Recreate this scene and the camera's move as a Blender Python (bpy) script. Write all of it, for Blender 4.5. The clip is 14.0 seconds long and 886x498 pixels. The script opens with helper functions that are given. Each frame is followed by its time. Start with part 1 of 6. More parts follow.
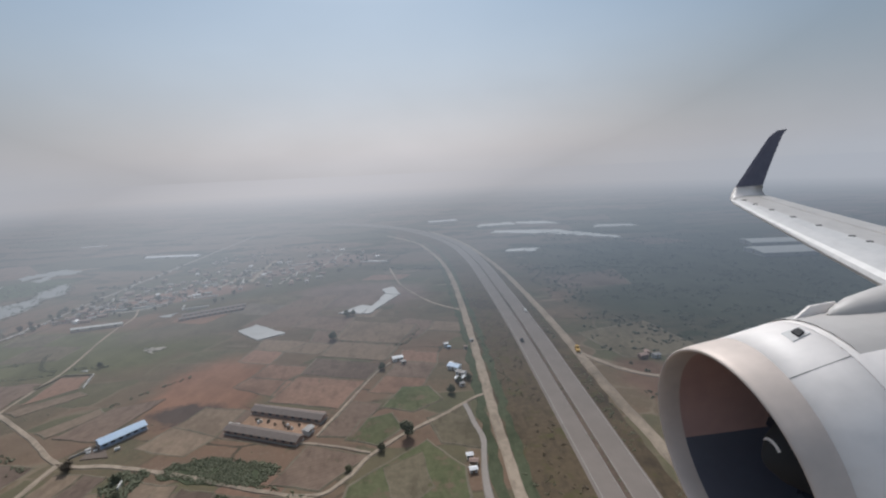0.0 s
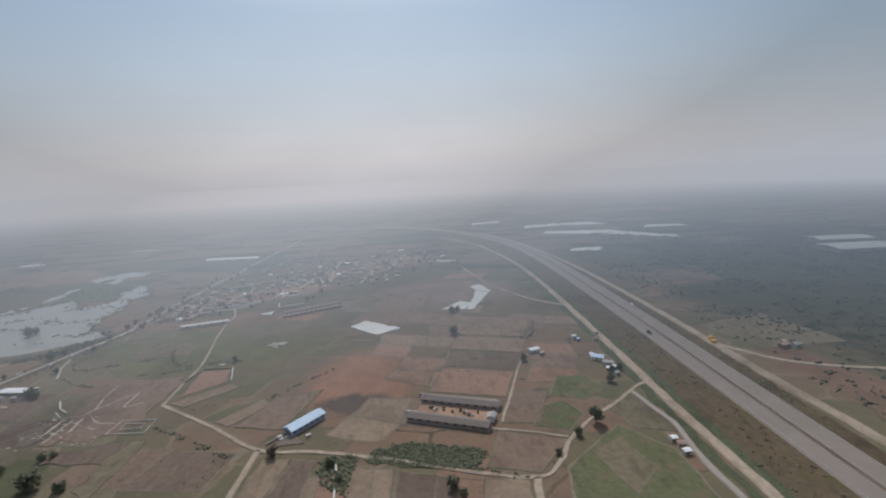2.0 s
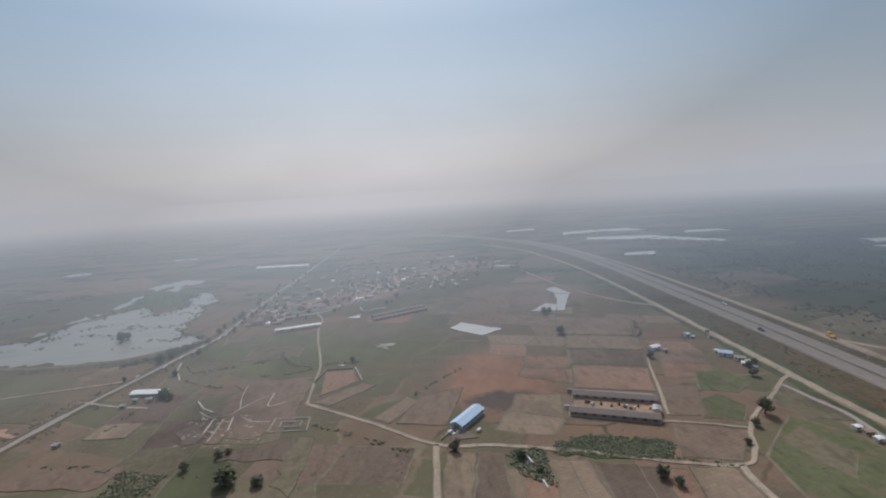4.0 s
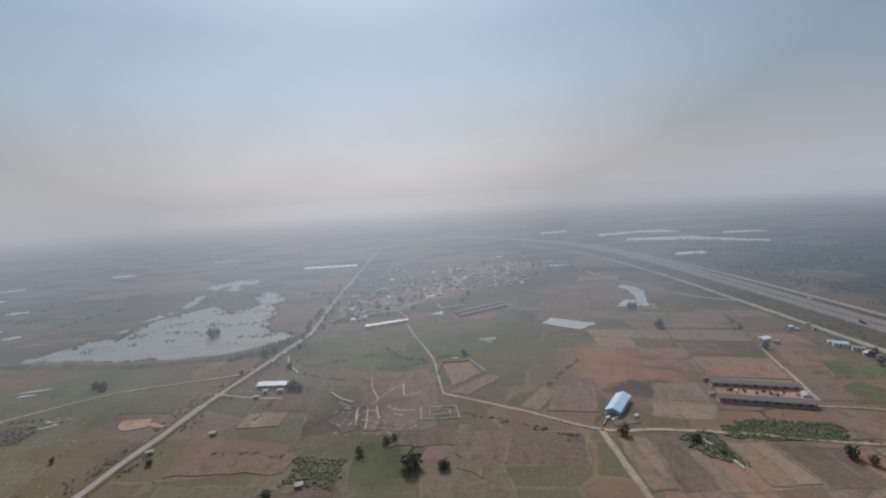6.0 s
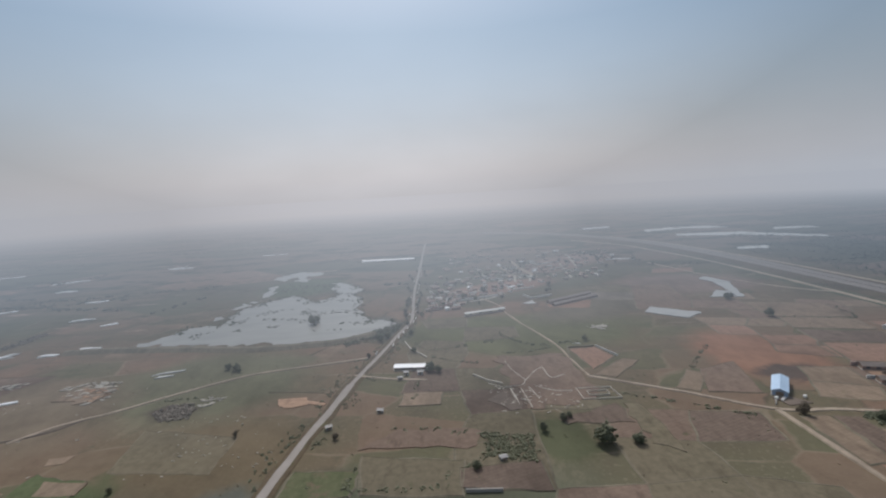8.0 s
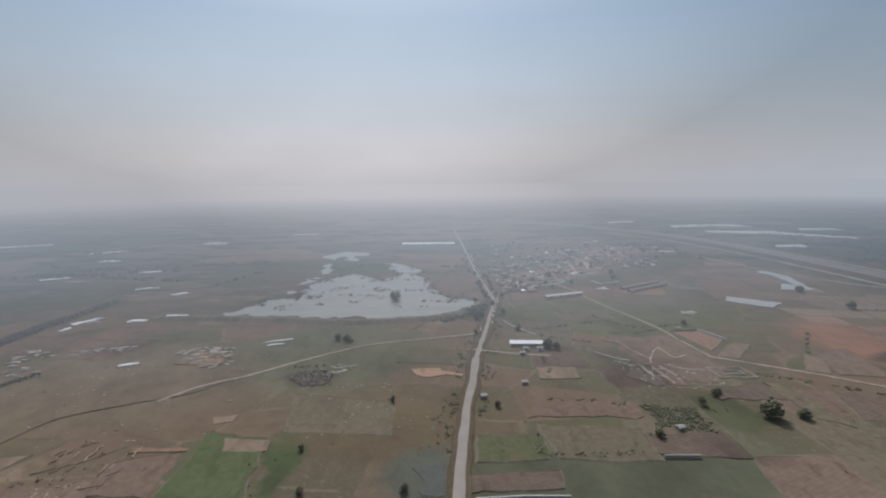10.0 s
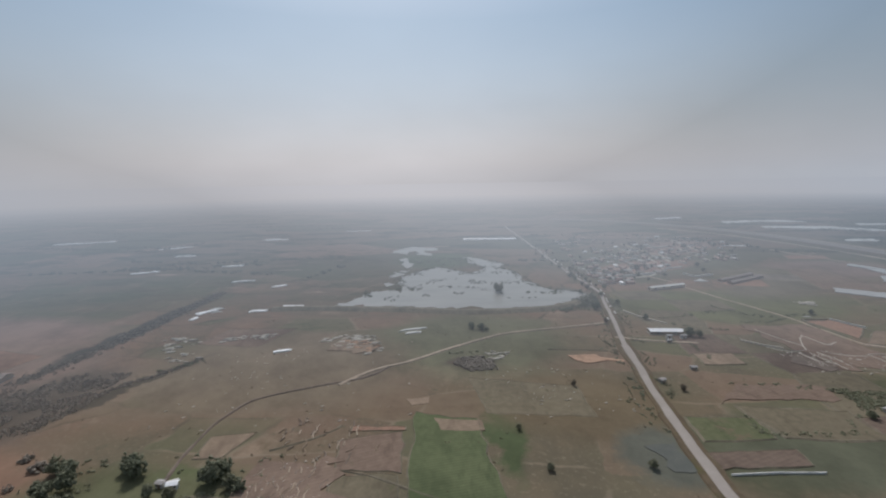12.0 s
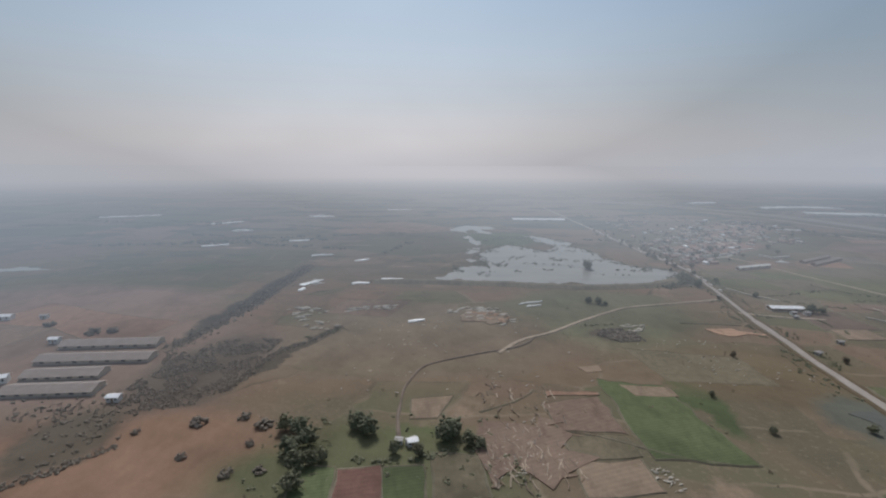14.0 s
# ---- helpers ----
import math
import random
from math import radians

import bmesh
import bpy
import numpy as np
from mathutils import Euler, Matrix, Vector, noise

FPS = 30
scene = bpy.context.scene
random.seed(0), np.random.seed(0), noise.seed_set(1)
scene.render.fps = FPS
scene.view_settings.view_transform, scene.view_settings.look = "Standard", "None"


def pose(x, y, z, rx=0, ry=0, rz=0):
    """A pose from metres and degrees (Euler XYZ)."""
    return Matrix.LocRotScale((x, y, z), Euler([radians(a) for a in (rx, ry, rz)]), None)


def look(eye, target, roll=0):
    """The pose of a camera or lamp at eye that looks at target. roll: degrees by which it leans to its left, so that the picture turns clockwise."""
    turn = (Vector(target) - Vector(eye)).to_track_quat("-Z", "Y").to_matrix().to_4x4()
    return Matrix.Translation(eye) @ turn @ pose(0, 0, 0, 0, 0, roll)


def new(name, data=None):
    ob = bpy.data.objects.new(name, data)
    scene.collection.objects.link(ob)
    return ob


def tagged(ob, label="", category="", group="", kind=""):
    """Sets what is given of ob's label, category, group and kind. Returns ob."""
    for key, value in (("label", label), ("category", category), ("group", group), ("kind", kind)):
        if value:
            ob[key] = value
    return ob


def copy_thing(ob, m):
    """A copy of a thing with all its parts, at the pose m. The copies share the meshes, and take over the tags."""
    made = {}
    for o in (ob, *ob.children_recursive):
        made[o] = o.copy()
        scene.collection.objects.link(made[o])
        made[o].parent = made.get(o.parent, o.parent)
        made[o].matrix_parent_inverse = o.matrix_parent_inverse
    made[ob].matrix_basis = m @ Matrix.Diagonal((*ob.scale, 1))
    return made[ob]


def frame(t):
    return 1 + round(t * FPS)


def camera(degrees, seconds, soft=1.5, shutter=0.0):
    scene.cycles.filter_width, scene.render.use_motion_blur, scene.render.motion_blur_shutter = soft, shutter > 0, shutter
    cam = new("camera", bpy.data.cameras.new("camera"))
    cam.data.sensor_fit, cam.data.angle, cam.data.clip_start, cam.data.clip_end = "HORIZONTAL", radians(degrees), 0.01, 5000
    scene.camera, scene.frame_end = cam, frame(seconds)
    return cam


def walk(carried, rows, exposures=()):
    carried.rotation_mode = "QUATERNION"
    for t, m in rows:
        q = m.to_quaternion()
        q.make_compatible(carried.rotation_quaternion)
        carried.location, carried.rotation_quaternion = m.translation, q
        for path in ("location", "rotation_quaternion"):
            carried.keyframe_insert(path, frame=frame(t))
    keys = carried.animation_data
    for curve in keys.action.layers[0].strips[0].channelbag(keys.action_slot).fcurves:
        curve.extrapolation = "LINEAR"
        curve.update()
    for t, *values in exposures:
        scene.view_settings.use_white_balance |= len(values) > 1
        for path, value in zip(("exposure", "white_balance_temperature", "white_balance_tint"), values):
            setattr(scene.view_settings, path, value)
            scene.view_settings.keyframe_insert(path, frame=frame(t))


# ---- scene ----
from mathutils import geometry

cam = camera(88.0, 14.0, soft=2.2)


def heading(yaw, pitch):
    a, b = radians(yaw), radians(pitch)
    return Vector((-math.sin(a) * math.cos(b), math.cos(a) * math.cos(b), math.sin(b)))


# seconds, eye x y z, yaw, pitch, roll
PATH = [
    (0.0, 0.0, 0.0, 109.8, -2.04, -10.69, -2.64), (0.5, -19.11, -0.39, 108.89, -2.34, -10.5, -2.73),
    (1.0, -38.24, -0.74, 108.01, -2.27, -10.29, -2.76), (1.5, -57.38, -0.92, 107.13, -1.99, -10.07, -2.93),
    (2.0, -76.39, -1.01, 106.3, -1.74, -9.87, -3.11), (2.5, -95.13, -1.01, 105.57, -1.66, -9.62, -3.22),
    (3.0, -113.46, -1.0, 104.92, -1.82, -9.23, -3.23), (5.5, -198.38, -2.5, 102.09, -2.52, -7.83, -3.77),
    (6.0, -215.82, -2.87, 101.47, -2.43, -7.78, -3.55), (6.5, -233.4, -3.2, 100.77, -2.31, -7.69, -3.35),
    (7.0, -251.13, -3.43, 99.99, -2.21, -7.55, -3.26), (7.5, -268.97, -3.62, 99.14, -2.02, -7.55, -3.29),
    (8.0, -286.98, -3.69, 98.21, -1.78, -7.84, -3.33), (10.5, -379.32, -2.5, 91.96, -3.58, -9.11, -0.3),
    (11.0, -397.58, -2.26, 90.7, -3.5, -8.89, -0.29), (11.5, -415.68, -2.04, 89.44, -2.94, -8.8, -0.64),
    (12.0, -433.62, -1.8, 88.2, -2.35, -9.03, -0.91), (12.5, -451.49, -1.53, 86.94, -1.98, -9.41, -1.03),
    (13.0, -469.34, -1.11, 85.63, -1.89, -9.98, -0.81), (13.5, -487.19, -0.57, 84.28, -2.15, -10.61, -0.35),
    (14.0, -505.0, 0.0, 82.89, -2.71, -11.11, 0.19),
]
walk(cam, [(t, look((x, y, z), Vector((x, y, z)) + heading(w, p), r)) for t, x, y, z, w, p, r in PATH])

# ---- light ----
SUN_UP, SUN_TURN = 46, -6          # degrees above the horizon, and to the right of +y
scene.view_settings.exposure = 0.0
world = bpy.data.worlds.new("hazy_sky")
scene.world = world
world.use_nodes = True
wt = world.node_tree
sky = wt.nodes.new("ShaderNodeTexSky")
sky.sky_type, sky.sun_disc = "NISHITA", False
sky.sun_elevation, sky.sun_rotation = radians(SUN_UP), radians(SUN_TURN)
sky.air_density, sky.dust_density, sky.ozone_density = 1.3, 1.0, 2.0
back = wt.nodes["Background"]
back.inputs["Strength"].default_value = 0.1
# the haze that whitens the sky towards the horizon
coord = wt.nodes.new("ShaderNodeTexCoord")
sep = wt.nodes.new("ShaderNodeSeparateXYZ")
wt.links.new(coord.outputs["Generated"], sep.inputs[0])
ramp = wt.nodes.new("ShaderNodeValToRGB")
for pos, value in ((0.0, 0.97), (0.10, 0.85), (0.22, 0.62), (0.36, 0.45), (0.62, 0.85)):
    e = ramp.color_ramp.elements.new(pos) if pos not in (0.0,) else ramp.color_ramp.elements[0]
    e.position, e.color = pos, (value, value, value, 1)
ramp.color_ramp.elements[-1].color = (0.8, 0.8, 0.8, 1)
wt.links.new(sep.outputs["Z"], ramp.inputs[0])
mix = wt.nodes.new("ShaderNodeMix")
mix.data_type = "RGBA"
tint = wt.nodes.new("ShaderNodeValToRGB")
tint.color_ramp.elements[0].color = (0.670, 0.667, 0.712, 1)
tint.color_ramp.elements[1].position, tint.color_ramp.elements[1].color = 0.3, (0.228, 0.288, 0.354, 1)
for pos, tone in ((0.55, (0.42, 0.45, 0.51)), (1.0, (0.52, 0.54, 0.59)), (0.03, (0.640, 0.638, 0.692)), (0.07, (0.572, 0.578, 0.646)), (0.14, (0.436, 0.460, 0.536))):
    tint.color_ramp.elements.new(pos).color = (*tone, 1)
wt.links.new(sep.outputs["Z"], tint.inputs[0])
glow = wt.nodes.new("ShaderNodeVectorMath")
glow.operation = "SCALE"
# brighter towards the sun
aim = wt.nodes.new("ShaderNodeVectorMath")
aim.operation = "DOT_PRODUCT"
aim.inputs[1].default_value = heading(-SUN_TURN, SUN_UP)
wt.links.new(coord.outputs["Generated"], aim.inputs[0])
gain = wt.nodes.new("ShaderNodeMath")
gain.operation = "MULTIPLY_ADD"
gain.inputs[1].default_value, gain.inputs[2].default_value = 28.0, -11.2
wt.links.new(aim.outputs["Value"], gain.inputs[0])
least = wt.nodes.new("ShaderNodeMath")
least.operation = "MAXIMUM"
wt.links.new(gain.outputs[0], least.inputs[0])
foot = wt.nodes.new("ShaderNodeMapRange")
foot.inputs["From Max"].default_value = 0.2
foot.inputs["To Min"].default_value, foot.inputs["To Max"].default_value = 6.6, 5.8
wt.links.new(sep.outputs["Z"], foot.inputs["Value"])
wt.links.new(foot.outputs["Result"], least.inputs[1])
# faint uneven smoke in the haze
smoke = wt.nodes.new("ShaderNodeTexNoise")
smoke.inputs["Scale"].default_value, smoke.inputs["Detail"].default_value = 5.0, 5.0
squash = wt.nodes.new("ShaderNodeMapping")
squash.inputs["Scale"].default_value = (1.0, 1.0, 2.2)
wt.links.new(coord.outputs["Generated"], squash.inputs["Vector"])
wt.links.new(squash.outputs["Vector"], smoke.inputs["Vector"])
uneven = wt.nodes.new("ShaderNodeMapRange")
uneven.inputs["From Min"].default_value, uneven.inputs["From Max"].default_value = 0.3, 0.7
uneven.inputs["To Min"].default_value, uneven.inputs["To Max"].default_value = 0.965, 1.03
wt.links.new(smoke.outputs["Fac"], uneven.inputs["Value"])
dim = wt.nodes.new("ShaderNodeMath")
dim.operation = "MULTIPLY"
wt.links.new(least.outputs[0], dim.inputs[0])
wt.links.new(uneven.outputs["Result"], dim.inputs[1])
wt.links.new(dim.outputs[0], glow.inputs["Scale"])
cool = wt.nodes.new("ShaderNodeMapRange")
cool.inputs["From Min"].default_value, cool.inputs["From Max"].default_value = 0.67, 0.45
wt.links.new(aim.outputs["Value"], cool.inputs["Value"])
cold = wt.nodes.new("ShaderNodeMix")
cold.data_type, cold.blend_type = "RGBA", "MULTIPLY"
cold.inputs["B"].default_value = (0.93, 1.0, 1.06, 1)
wt.links.new(cool.outputs["Result"], cold.inputs["Factor"])
wt.links.new(tint.outputs["Color"], cold.inputs["A"])
wt.links.new(cold.outputs["Result"], glow.inputs[0])
wt.links.new(glow.outputs["Vector"], mix.inputs["B"])
wt.links.new(ramp.outputs["Color"], mix.inputs["Factor"])
wt.links.new(sky.outputs["Color"], mix.inputs["A"])
wt.links.new(mix.outputs["Result"], back.inputs["Color"])

sun = bpy.data.lights.new("sun", "SUN")
sun.energy, sun.angle, sun.color = 2.6, radians(10.0), (1.0, 0.975, 0.96)
sun_ob = new("sun", sun)
sd = heading(-SUN_TURN, SUN_UP)
sun_ob.matrix_world = look(sd * 900, (0, 0, 0))


# ---- materials ----
def material(name, build):
    m = bpy.data.materials.new(name)
    m.use_nodes = True
    t = m.node_tree
    build(t, t.nodes["Principled BSDF"])
    return m


def node(t, kind, **values):
    n = t.nodes.new(kind)
    for k, v in values.items():
        n.inputs[k].default_value = v
    return n


def place(t, scale=(1, 1, 1), turn=0.0):
    """World place, in metres, scaled and turned."""
    g = t.nodes.new("ShaderNodeNewGeometry")
    m = node(t, "ShaderNodeMapping", Scale=scale, Rotation=(0, 0, radians(turn)))
    t.links.new(g.outputs["Position"], m.inputs["Vector"])
    return m.outputs["Vector"]


def noise_of(t, size, vector, detail=4.0, rough=0.55):
    n = node(t, "ShaderNodeTexNoise", Scale=1.0 / size, Detail=detail, Roughness=rough)
    t.links.new(vector, n.inputs["Vector"])
    return n.outputs["Fac"]


def sharpen(t, fac, lo, hi):
    r = node(t, "ShaderNodeMapRange", **{"From Min": lo, "From Max": hi})
    r.clamp = True
    t.links.new(fac, r.inputs["Value"])
    return r.outputs["Result"]


def blend(t, fac, a, b, kind="MIX"):
    m = t.nodes.new("ShaderNodeMix")
    m.data_type, m.blend_type = "RGBA", kind
    if isinstance(fac, (int, float)):
        m.inputs["Factor"].default_value = fac
    else:
        t.links.new(fac, m.inputs["Factor"])
    for key, v in (("A", a), ("B", b)):
        if isinstance(v, tuple):
            m.inputs[key].default_value = (*v, 1)
        else:
            t.links.new(v, m.inputs[key])
    return m.outputs["Result"]


def relief(t, bsdf, fac, strength, distance):
    b = node(t, "ShaderNodeBump", Strength=strength, Distance=distance)
    t.links.new(fac, b.inputs["Height"])
    t.links.new(b.outputs["Normal"], bsdf.inputs["Normal"])


def soil(name, dark, light, weed, furrow=1.6, turn=0.0, weeds=0.62, rough=0.95):
    """Earth or crop: two tones in broad and fine mottling, weeds in patches, rows across."""
    def build(t, b):
        v = place(t)
        broad, fine = noise_of(t, 26.0, v, 5.0, 0.6), noise_of(t, 2.6, v, 6.0, 0.65)
        c = blend(t, sharpen(t, broad, 0.32, 0.68), dark, light)
        c = blend(t, sharpen(t, fine, 0.35, 0.75), c, tuple(x * 1.28 for x in light))
        c = blend(t, sharpen(t, noise_of(t, 60.0, v, 6.0, 0.7), 0.5, 0.66), c, tuple(0.72 * x for x in dark))
        c = blend(t, sharpen(t, noise_of(t, 5.0, place(t, (1.0, 0.35, 1.0), turn), 5.0, 0.7), 0.52, 0.72), c, tuple(0.78 * x for x in dark))
        patch = noise_of(t, 9.0, v, 6.0, 0.7)
        c = blend(t, sharpen(t, patch, weeds, weeds + 0.1), c, weed)
        ob = t.nodes.new("ShaderNodeObjectInfo")
        tone = sharpen(t, ob.outputs["Random"], 0.0, 1.0)
        hsv = node(t, "ShaderNodeHueSaturation", Saturation=1.14)
        val = node(t, "ShaderNodeMapRange", **{"To Min": 0.92, "To Max": 1.08})
        t.links.new(tone, val.inputs["Value"])
        t.links.new(val.outputs["Result"], hsv.inputs["Value"])
        t.links.new(c, hsv.inputs["Color"])
        c = hsv.outputs["Color"]
        if furrow:
            w = node(t, "ShaderNodeTexWave", Scale=0.31 / furrow, Distortion=1.5, Detail=2.0)
            w.inputs["Detail Scale"].default_value = 0.6
            t.links.new(place(t, turn=turn), w.inputs["Vector"])
            c = blend(t, sharpen(t, w.outputs["Fac"], 0.5, 3.4), c, tuple(x * 0.8 for x in dark))
            relief(t, b, w.outputs["Fac"], 0.25, 0.15)
        t.links.new(c, b.inputs["Base Color"])
        b.inputs["Roughness"].default_value = rough
        b.inputs["Specular IOR Level"].default_value = 0.15
    return material(name, build)


def worn(name, colour, other, size=3.0, rough=0.7, metal=0.0, grain=0.25, lo=0.4, hi=0.7, spec=0.4):
    """A plain surface with stains in two sizes."""
    def build(t, b):
        v = place(t)
        c = blend(t, sharpen(t, noise_of(t, size, v, 5.0, 0.65), lo, hi), colour, other)
        c = blend(t, sharpen(t, noise_of(t, grain, v, 3.0), 0.4, 0.9), c, tuple(x * 0.8 for x in colour))
        t.links.new(c, b.inputs["Base Color"])
        b.inputs["Roughness"].default_value, b.inputs["Metallic"].default_value = rough, metal
        b.inputs["Specular IOR Level"].default_value = spec
        relief(t, b, noise_of(t, grain, v, 3.0), 0.15, 0.03)
    return material(name, build)


def leafy(name, dark, light):
    def build(t, b):
        g = t.nodes.new("ShaderNodeNewGeometry")
        ob = t.nodes.new("ShaderNodeObjectInfo")
        c = blend(t, g.outputs["Random Per Island"], dark, light)
        c = blend(t, sharpen(t, ob.outputs["Random"], 0.0, 2.2), c, tuple(0.5 * (x + y) for x, y in zip(light, (0.16, 0.13, 0.07))))
        t.links.new(c, b.inputs["Base Color"])
        b.inputs["Roughness"].default_value = 0.75
        b.inputs["Specular IOR Level"].default_value = 0.2
        thin, m = t.nodes.new("ShaderNodeBsdfTranslucent"), node(t, "ShaderNodeMixShader", Fac=0.25)
        t.links.new(c, thin.inputs["Color"])
        t.links.new(b.outputs[0], m.inputs[1])
        t.links.new(thin.outputs[0], m.inputs[2])
        t.links.new(m.outputs[0], t.nodes["Material Output"].inputs["Surface"])
    return material(name, build)


# bare earth (partly paled with painted glare), pasture and scrub: place, half sizes, turn, colour
PASTURE = ((-250, 300, 42, 24, -10, (0.092, 0.112, 0.072)), (-408, 142, 7, 24, 0, (0.092, 0.108, 0.064)), (-507, 126, 12, 7, 0, (0.085, 0.106, 0.056)), (-240, 160, 12, 20, 0, (0.098, 0.100, 0.066)), (-330, 128, 34, 22, 0, (0.092, 0.092, 0.064)), (-235, 288, 95, 42, -6, (0.128, 0.126, 0.080)), (-408, 236, 58, 50, 0, (0.138, 0.132, 0.094)), (-598, 186, 20, 52, 14, (0.142, 0.116, 0.098)),
    (-200, 455, 125, 80, 20, (0.120, 0.116, 0.086)), (-160, 330, 60, 26, 20, (0.150, 0.132, 0.104)))
EARTH_AND_GLARE = ((150, 400, 46, 40, 0, (0.185, 0.140, 0.116)), (112, 200, 16, 34, 10, (0.178, 0.126, 0.100)), (240, 520, 120, 26, 8, (0.165, 0.132, 0.112)), (-375, 165, 40, 30, -8, (0.150, 0.122, 0.088)), (-115, 224, 30, 42, 8, (0.252, 0.160, 0.122)), (-592, 120, 56, 26, 0, (0.232, 0.160, 0.124)),
    (-700, 265, 96, 40, -6, (0.226, 0.170, 0.144)), (-222, 420, 62, 24, 20, (0.262, 0.182, 0.150)), (-150, 500, 50, 22, 24, (0.235, 0.172, 0.146)), (-112, 545, 54, 30, 20, (0.262, 0.196, 0.170)),
    # earth at (-510, 205) and (-650, 190) is paled to paint in window glare
    (-510, 205, 72, 52, 0, (0.184, 0.152, 0.118)), (-650, 190, 80, 60, 0, (0.215, 0.165, 0.138)), (-60, 390, 60, 40, 0, (0.205, 0.160, 0.138)))
SCRUB = ((215, 330, 90, 46, 0, (0.056, 0.062, 0.046)), (330, 560, 150, 40, 12, (0.060, 0.066, 0.050)), (-117, 200, 16, 10, 15, (0.100, 0.080, 0.070)), (-605, 275, 7, 84, -9, (0.072, 0.066, 0.056)), (-592, 180, 23, 38, -22, (0.128, 0.108, 0.090)), (-562, 190, 3.5, 38, -26, (0.088, 0.076, 0.062)), (-613, 130, 15, 20, 0, (0.112, 0.096, 0.078)), (-411, 204, 11, 9, 0, (0.10, 0.085, 0.07)),
    (-420, 478, 46, 44, 0, (0.085, 0.105, 0.066)), (-288, 128, 52, 24, 0, (0.112, 0.114, 0.084)), (-322, 312, 18, 34, 20, (0.112, 0.112, 0.098)),
    (-360, 128, 14, 16, 0, (0.112, 0.112, 0.094)), (-520, 110, 44, 24, 0, (0.122, 0.122, 0.078)), (300, 430, 200, 210, 0, (0.075, 0.080, 0.062)))


def earth_patch(t, v, x, y, rx, ry, turn):
    """A soft mask round a place on the ground, with an uneven edge."""
    rough = node(t, "ShaderNodeTexNoise", Scale=1.0 / 22.0, Detail=5.0, Roughness=0.7)
    t.links.new(v, rough.inputs["Vector"])
    push, moved = (t.nodes.new("ShaderNodeVectorMath") for _ in range(2))
    push.operation, moved.operation = "MULTIPLY_ADD", "ADD"
    t.links.new(rough.outputs["Color"], push.inputs[0])
    push.inputs[1].default_value, push.inputs[2].default_value = (26, 26, 0), (-13 - x, -13 - y, 0)
    t.links.new(v, moved.inputs[0])
    t.links.new(push.outputs["Vector"], moved.inputs[1])
    spin = node(t, "ShaderNodeVectorRotate", Angle=radians(-turn))
    spin.rotation_type = "Z_AXIS"
    t.links.new(moved.outputs["Vector"], spin.inputs["Vector"])
    size, off = (t.nodes.new("ShaderNodeVectorMath") for _ in range(2))
    size.operation, off.operation = "MULTIPLY", "LENGTH"
    t.links.new(spin.outputs["Vector"], size.inputs[0])
    size.inputs[1].default_value = (1.0 / rx, 1.0 / ry, 0.0)
    t.links.new(size.outputs["Vector"], off.inputs[0])
    return sharpen(t, off.outputs["Value"], 1.15, 0.7)


